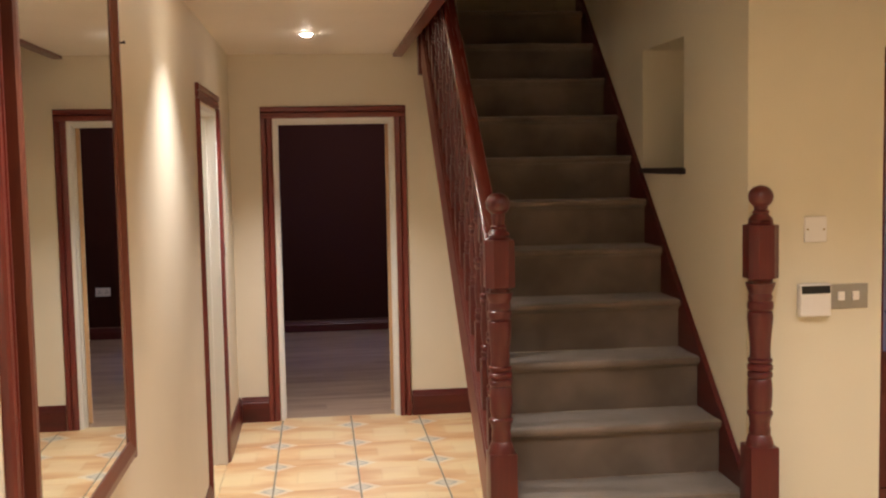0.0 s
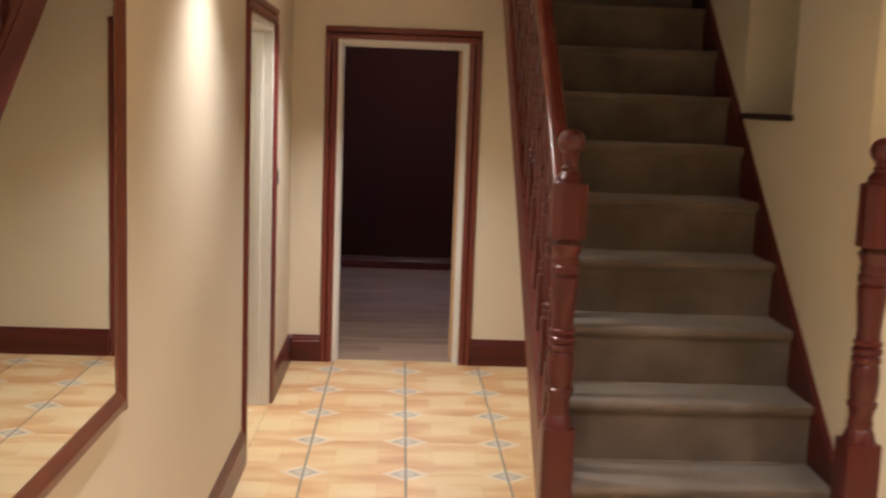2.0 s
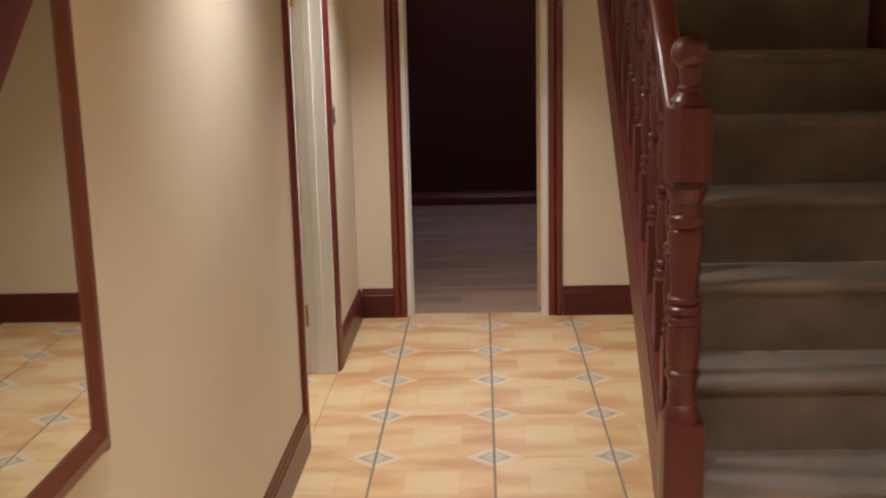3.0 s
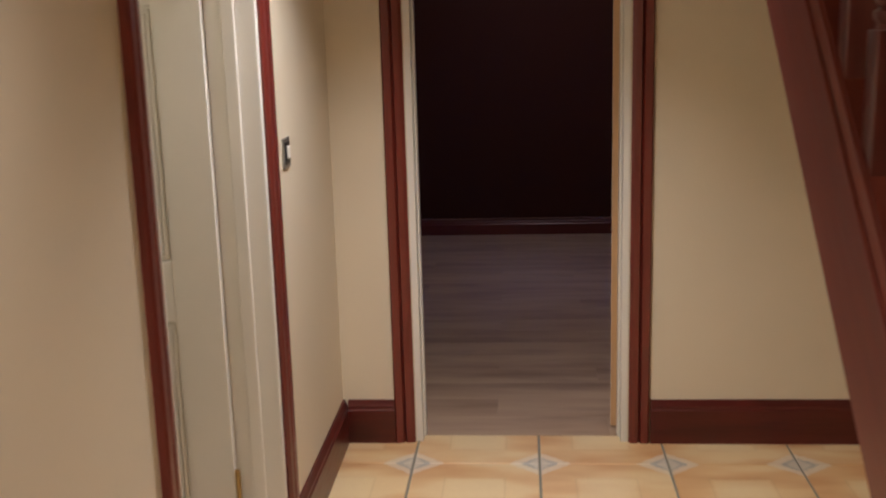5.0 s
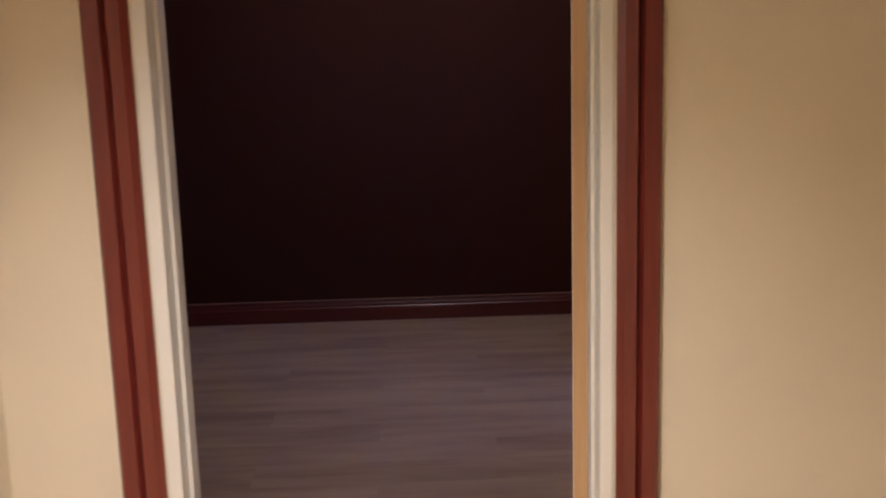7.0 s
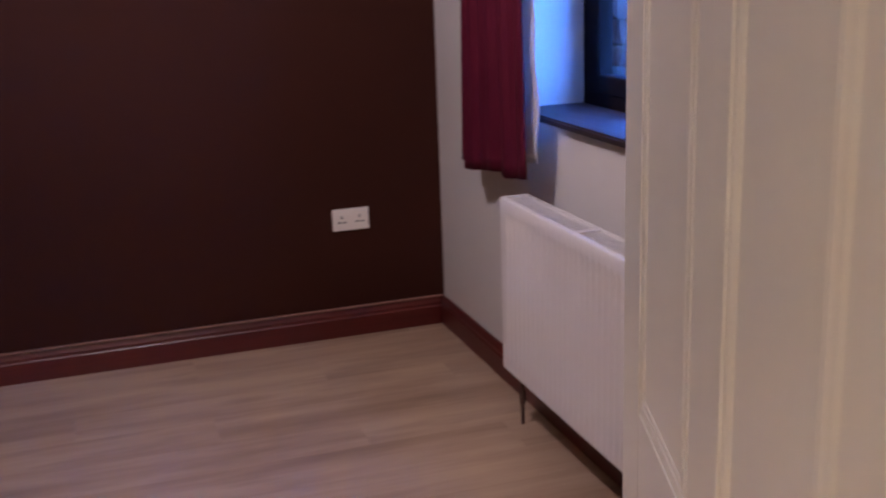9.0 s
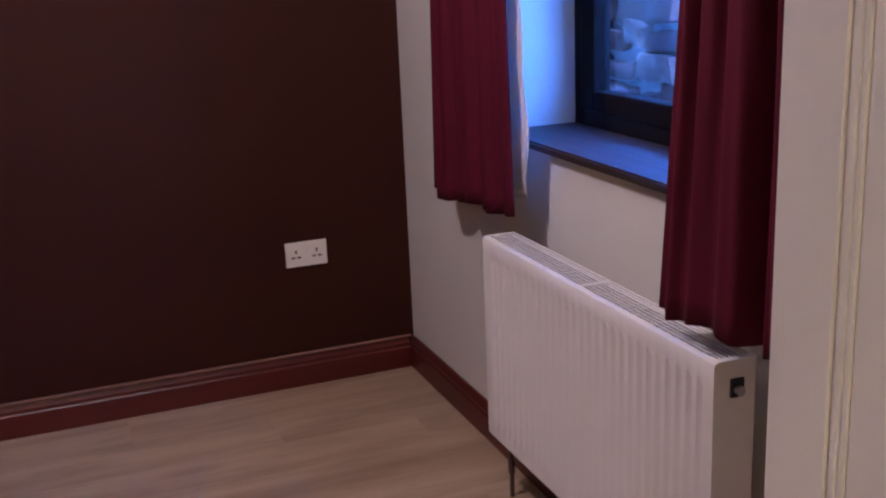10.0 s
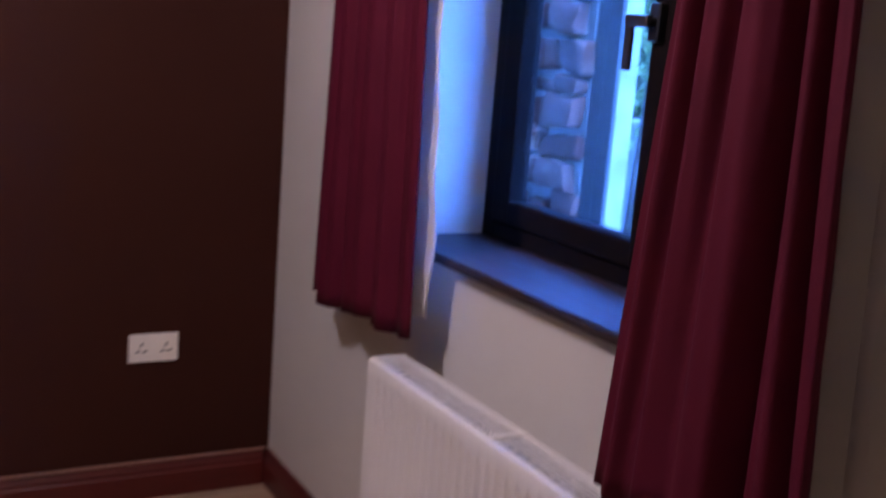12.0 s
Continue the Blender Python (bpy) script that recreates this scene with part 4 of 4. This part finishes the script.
# wall socket on the brown wall
so = thing("wall_socket", (0.888, NY, 0.470), "white double power socket on the brown wall", "socket")
part("plate", cube((0.816, NY - 0.009, 0.427), (0.960, NY, 0.513), 0.003), M["plastic"], so)
for sx in (0.852, 0.924):
    for dx, dz, w, h in ((0, 0.014, 0.003, 0.006), (-0.010, -0.006, 0.006, 0.003), (0.010, -0.006, 0.006, 0.003)):
        part("pin_hole", cube((sx + dx - w, NY - 0.0096, 0.466 + dz - h), (sx + dx + w, NY - 0.008, 0.466 + dz + h)), M["black"], so)
for sx in (0.880, 0.896):
    part("rocker", cube((sx - 0.006, NY - 0.012, 0.482), (sx + 0.006, NY - 0.008, 0.500), 0.001), M["plastic"], so)


# curtains
def curtain(label, ya, yb, lo_a, lo_b, pinch, folds, deep, seed, tuck, base, valleys=()):
    """A gathered cloth between ya and yb, hung from the track; lo: heights of the hem at the two ends; the lining shows at ya."""
    root = thing("curtain", (1.16, (ya + yb) / 2, 2.15), label, "curtain", "window curtains")
    r = random.Random(seed)
    top, nu, nv = 2.16, 120, 30
    ph = [r.uniform(0, 6.28) for _ in range(5)]

    def across(s, t):
        half = (yb - ya) / 2 * (pinch + (1 - pinch) * t ** 1.1)
        return (ya + yb) / 2 + (s * 2 - 1) * half

    def sheet(name, n, place, material, thick, text=""):
        bm = bmesh.new()
        rows = [[bm.verts.new(place(i / n, j / nv)) for i in range(n + 1)] for j in range(nv + 1)]
        for a, b in zip(rows, rows[1:]):
            for i in range(n):
                bm.faces.new((a[i], a[i + 1], b[i + 1], b[i]))
        ob = smooth(part(name, bm, material, root, text), 80)
        mod = ob.modifiers.new("thickness", "SOLIDIFY")
        mod.thickness = thick

    def front(s, t):
        q = s + 0.03 * math.sin(s * 9 + ph[3]) + 0.02 * math.sin(t * 2.4 + ph[4]) * s
        if valleys:
            # broad panels parted by deep tucks; the shallow ones die out towards the hem
            w = 0.0
            for at, wide, amount, fade in valleys:
                w += amount * (1 - fade * t) * math.exp(-((q - at - 0.02 * math.sin(t * 3 + at * 9)) / (wide * (0.75 + 0.25 * t))) ** 2)
            fold = deep * (0.6 + 0.4 * t) * (2 * w - 1) + 0.004 * math.sin(q * 31 + t * 2 + ph[1]) + 0.002 * math.sin(q * 67 + ph[2] + t * 5)
        else:
            w = 1 - 2 * abs(math.sin(q * math.pi * folds + ph[0])) ** 0.75
            fold = deep * (0.55 + 0.45 * t) * w + deep * 0.35 * math.sin(q * 2 * math.pi * folds * 2.3 + ph[1]) * (1 - 0.4 * t)
        lo = lo_a + (lo_b - lo_a) * s + 0.006 * math.sin(s * 11 + ph[2]) + 0.10 * deep * w + (0.014 if s > 0.955 else 0.0)
        return (base + fold, across(s, t), top + (lo - top) * t)

    def behind(s, t):
        lo = lo_a + (lo_b - lo_a) * s + 0.045
        edge = max(0.0, 1 - s * 6)
        return (base + 0.018 + deep * (1.0 if valleys else 0.3) + 0.006 * math.sin(s * 24 + ph[0]) + 0.004 * math.sin(t * 31 + s * 9) * edge,
                across(s, t) + edge * tuck - edge * (0.004 + 0.007 * math.sin(t * 13 + ph[1]) + 0.004 * math.sin(t * 37)), top + (lo - top) * t)

    sheet("cloth", nu, front, M["curtain"], 0.004)
    sheet("lining", 50, behind, M["lining"], 0.002, "pale crumpled lining")
    return root


curtain("burgundy red gathered curtain near the corner", 9.842, 10.42, 0.795, 0.745, 0.787, 3.6, 0.013, 3, -0.004, 1.163)
curtain("burgundy red gathered curtain flaring over the radiator", 8.725, 9.118, 0.790, 0.776, 0.58, 3.1, 0.070, 8, -0.006, 1.176,
        ((0.36, 0.060, 1.0, 0.0), (0.62, 0.045, 0.30, 0.8), (0.86, 0.045, 0.38, 0.8), (0.10, 0.035, 0.6, 0.2)))
tr = thing("curtain_track", (1.22, 9.5, 2.17), "plain white curtain track above the window", "curtain track")
part("rail", cube((1.165, 8.75, 2.155), (1.185, 10.45, 2.185), 0.003), M["plastic"], tr)
for yy in (8.9, 9.55, 10.3):
    part("bracket", cube((1.18, yy, 2.16), (WX, yy + 0.02, 2.18), 0.002), M["plastic"], tr)

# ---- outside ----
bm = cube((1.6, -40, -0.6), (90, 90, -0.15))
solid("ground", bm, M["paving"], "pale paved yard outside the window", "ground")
# unseen house extension and upper storey, added to keep sky light off the garden wall
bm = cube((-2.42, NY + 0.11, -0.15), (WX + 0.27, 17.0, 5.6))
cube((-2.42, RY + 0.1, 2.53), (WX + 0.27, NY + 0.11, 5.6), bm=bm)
solid("house_wall", bm, M["render"], "plain unseen house walls, added to shade the garden wall", "wall")
bm = cube((2.93, 11.735, -0.15), (3.18, 16.2, 2.7))
garden = solid("garden_wall", bm, M["mortar"], "rough rubble stone garden wall with pale joints", "garden wall")
r = random.Random(11)


def leafy(name, at, label, spread, low, high, number, size, seed):
    """Stems and many small loose leaves."""
    q = random.Random(seed)
    root = thing(name, at, label, "shrub")
    bm = bmesh.new()
    for i in range(9):
        a = q.uniform(0, 6.28)
        joined(bm, rod(at, (at[0] + spread * math.cos(a), at[1] + spread * math.sin(a), q.uniform(low, high)), 0.012, 6))
    part("stems", bm, M["bark"], root)
    bm = bmesh.new()
    clumps = [(q.uniform(0, 6.28), spread * q.random() ** 0.5, q.uniform(low, high)) for _ in range(max(8, number // 40))]
    for i in range(number):
        a, d, h = q.choice(clumps)
        c = Vector((at[0] + d * math.cos(a), at[1] + d * math.sin(a), h)) + Vector([q.gauss(0, 0.10) for _ in range(3)])
        e = Euler((q.uniform(0, 6), q.uniform(0, 6), q.uniform(0, 6))).to_matrix()
        bm.faces.new([bm.verts.new(c + e @ (Vector(p) * size)) for p in ((-1, 0, 0), (-0.2, -0.5, 0.15), (1, 0, 0), (-0.2, 0.5, 0.15))])
    part("leaves", bm, M["leaf"], root)


leafy("shrub", (3.75, 12.45, -0.15), "green leafy shrub beyond the fence", 0.42, 1.15, 2.7, 2600, 0.035, 2)
for k, yy in enumerate((11.2, 12.6, 14.0, 15.4, 16.8)):
    leafy("shrub", (6.3, yy, -0.15), "dark green hedge bush behind the low wall", 0.95, 0.6, 3.6, 1700, 0.07, 20 + k)
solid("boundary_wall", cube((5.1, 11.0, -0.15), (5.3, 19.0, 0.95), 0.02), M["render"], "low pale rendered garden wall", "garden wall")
solid("backdrop", cube((8.6, 6.0, -0.15), (8.8, 26.0, 6.0)), M["leaf"], "dark green bank of far trees", "trees")
fence = thing("fence", (3.05, 11.6, -0.15), "weathered grey upright fence boards", "fence")
for i in range(2):
    y = 11.565 + i * 0.085
    part("board", cube((2.935, y, -0.15), (2.957, y + 0.083, 2.5 + 0.02 * i), 0.003), M["fence"], fence)
for zz in (0.5, 1.65):
    part("rail", cube((2.958, 11.56, zz), (2.995, 11.734, zz + 0.07), 0.003), M["fence"], fence)

# ---- pieces of walls and floors ----
z = -0.12
while z < 2.6:
    h = r.uniform(0.08, 0.20)
    y = 11.735 + r.uniform(-0.02, 0.05)
    while y < 16.0:
        w = r.uniform(0.11, 0.36)
        dz, tilt = r.uniform(-0.018, 0.018), r.uniform(-0.09, 0.09)
        low = h * r.uniform(0.72, 1.05)
        bm = cube((2.885 + r.uniform(-0.03, 0.02), y, z + dz), (2.96, y + w, z + dz + low), 0.028)
        bmesh.ops.subdivide_edges(bm, edges=[ed for ed in bm.edges if ed.calc_length() > 0.06], cuts=2)
        for vtx in bm.verts:
            vtx.co.z += tilt * (vtx.co.y - y - w / 2)
            vtx.co += noise.noise_vector(vtx.co * 7) * 0.032 + noise.noise_vector(vtx.co * 23) * 0.010
        smooth(part("stone", bm, M["stone"], garden), 50)
        y += w + r.uniform(0.008, 0.045)
    z += h + r.uniform(0.005, 0.03)

# hall floor tiles, laid square, wide joints along the hall
floor_hall = thing("floor", (0, 0, 0), "glossy orange-beige patterned ceramic floor tiles", "floor", "", "structure")
TS = 0.45
meshes = {}


def tile_piece(x0, x1, y0, y1, cx, cy):
    key = tuple(round(q, 4) for q in (x0 - cx, x1 - cx, y0 - cy, y1 - cy))
    if key not in meshes:
        bm = cube((key[0], key[2], -0.010), (key[1], key[3], 0.0))
        top = [e for e in bm.edges if all(v.co.z > -0.001 for v in e.verts)]
        bmesh.ops.bevel(bm, geom=top, offset=0.0016, segments=1, affect="EDGES")
        meshes[key] = mesh_of("tile", bm, M["tile"])
    ob = new("tile", meshes[key])
    ob.parent = floor_hall
    ob.location = (cx, cy, 0.0)


for i in range(-2, 7):
    for j in range(-19, 2):
        cx, cy = i * TS + 0.225, 7.0 + j * TS - 0.225
        x0, x1 = max(cx - 0.2205, LX + 0.001), min(cx + 0.2205, 3.1)
        y0, y1 = max(cy - 0.2235, -1.6), min(cy + 0.2235, EY if (cx < OX0 - 0.3 or cx > OX1 + 0.2) else 7.258)
        if x1 - x0 > 0.01 and y1 - y0 > 0.01 and not (x0 > 1.0 and y0 > 4.6):
            tile_piece(x0, x1, y0, y1, cx, cy)
            if i == -2 and y1 > LD0 + 0.03 and y0 < LD1 - 0.03:
                tile_piece(max(cx - 0.2205, -0.872), LX - 0.001, max(y0, LD0 + 0.028), min(y1, LD1 - 0.028), cx, cy)

# laminate boards of the back room, running across
floor_room = thing("floor_room", (0, 0, 0), "pale grey-brown oak laminate floor", "floor", "", "structure")
boards = {}
r = random.Random(5)
PW, PL = 0.192, 1.285
row, y = 0, 7.262
while y < NY - 0.01:
    off = (row * 0.43) % PL
    x = -2.3 - off
    while x < WX:
        x0, x1, y1 = max(x, -2.3), min(x + PL, WX - 0.001), min(y + PW, NY)
        if x1 - x0 > 0.02:
            key = (round(x1 - x0, 3), round(y1 - y, 3))
            if key not in boards:
                bm = cube((0, 0, -0.010), (key[0] - 0.0004, key[1] - 0.0005, 0.0))
                top = [e for e in bm.edges if all(v.co.z > -0.001 for v in e.verts)]
                bmesh.ops.bevel(bm, geom=top, offset=0.0003, segments=1, affect="EDGES")
                boards[key] = mesh_of("plank", bm, M["laminate"])
            ob = new("plank", boards[key])
            ob.parent = floor_room
            ob.location = (x0, y, 0.0)
        x += PL
    y += PW
    row += 1
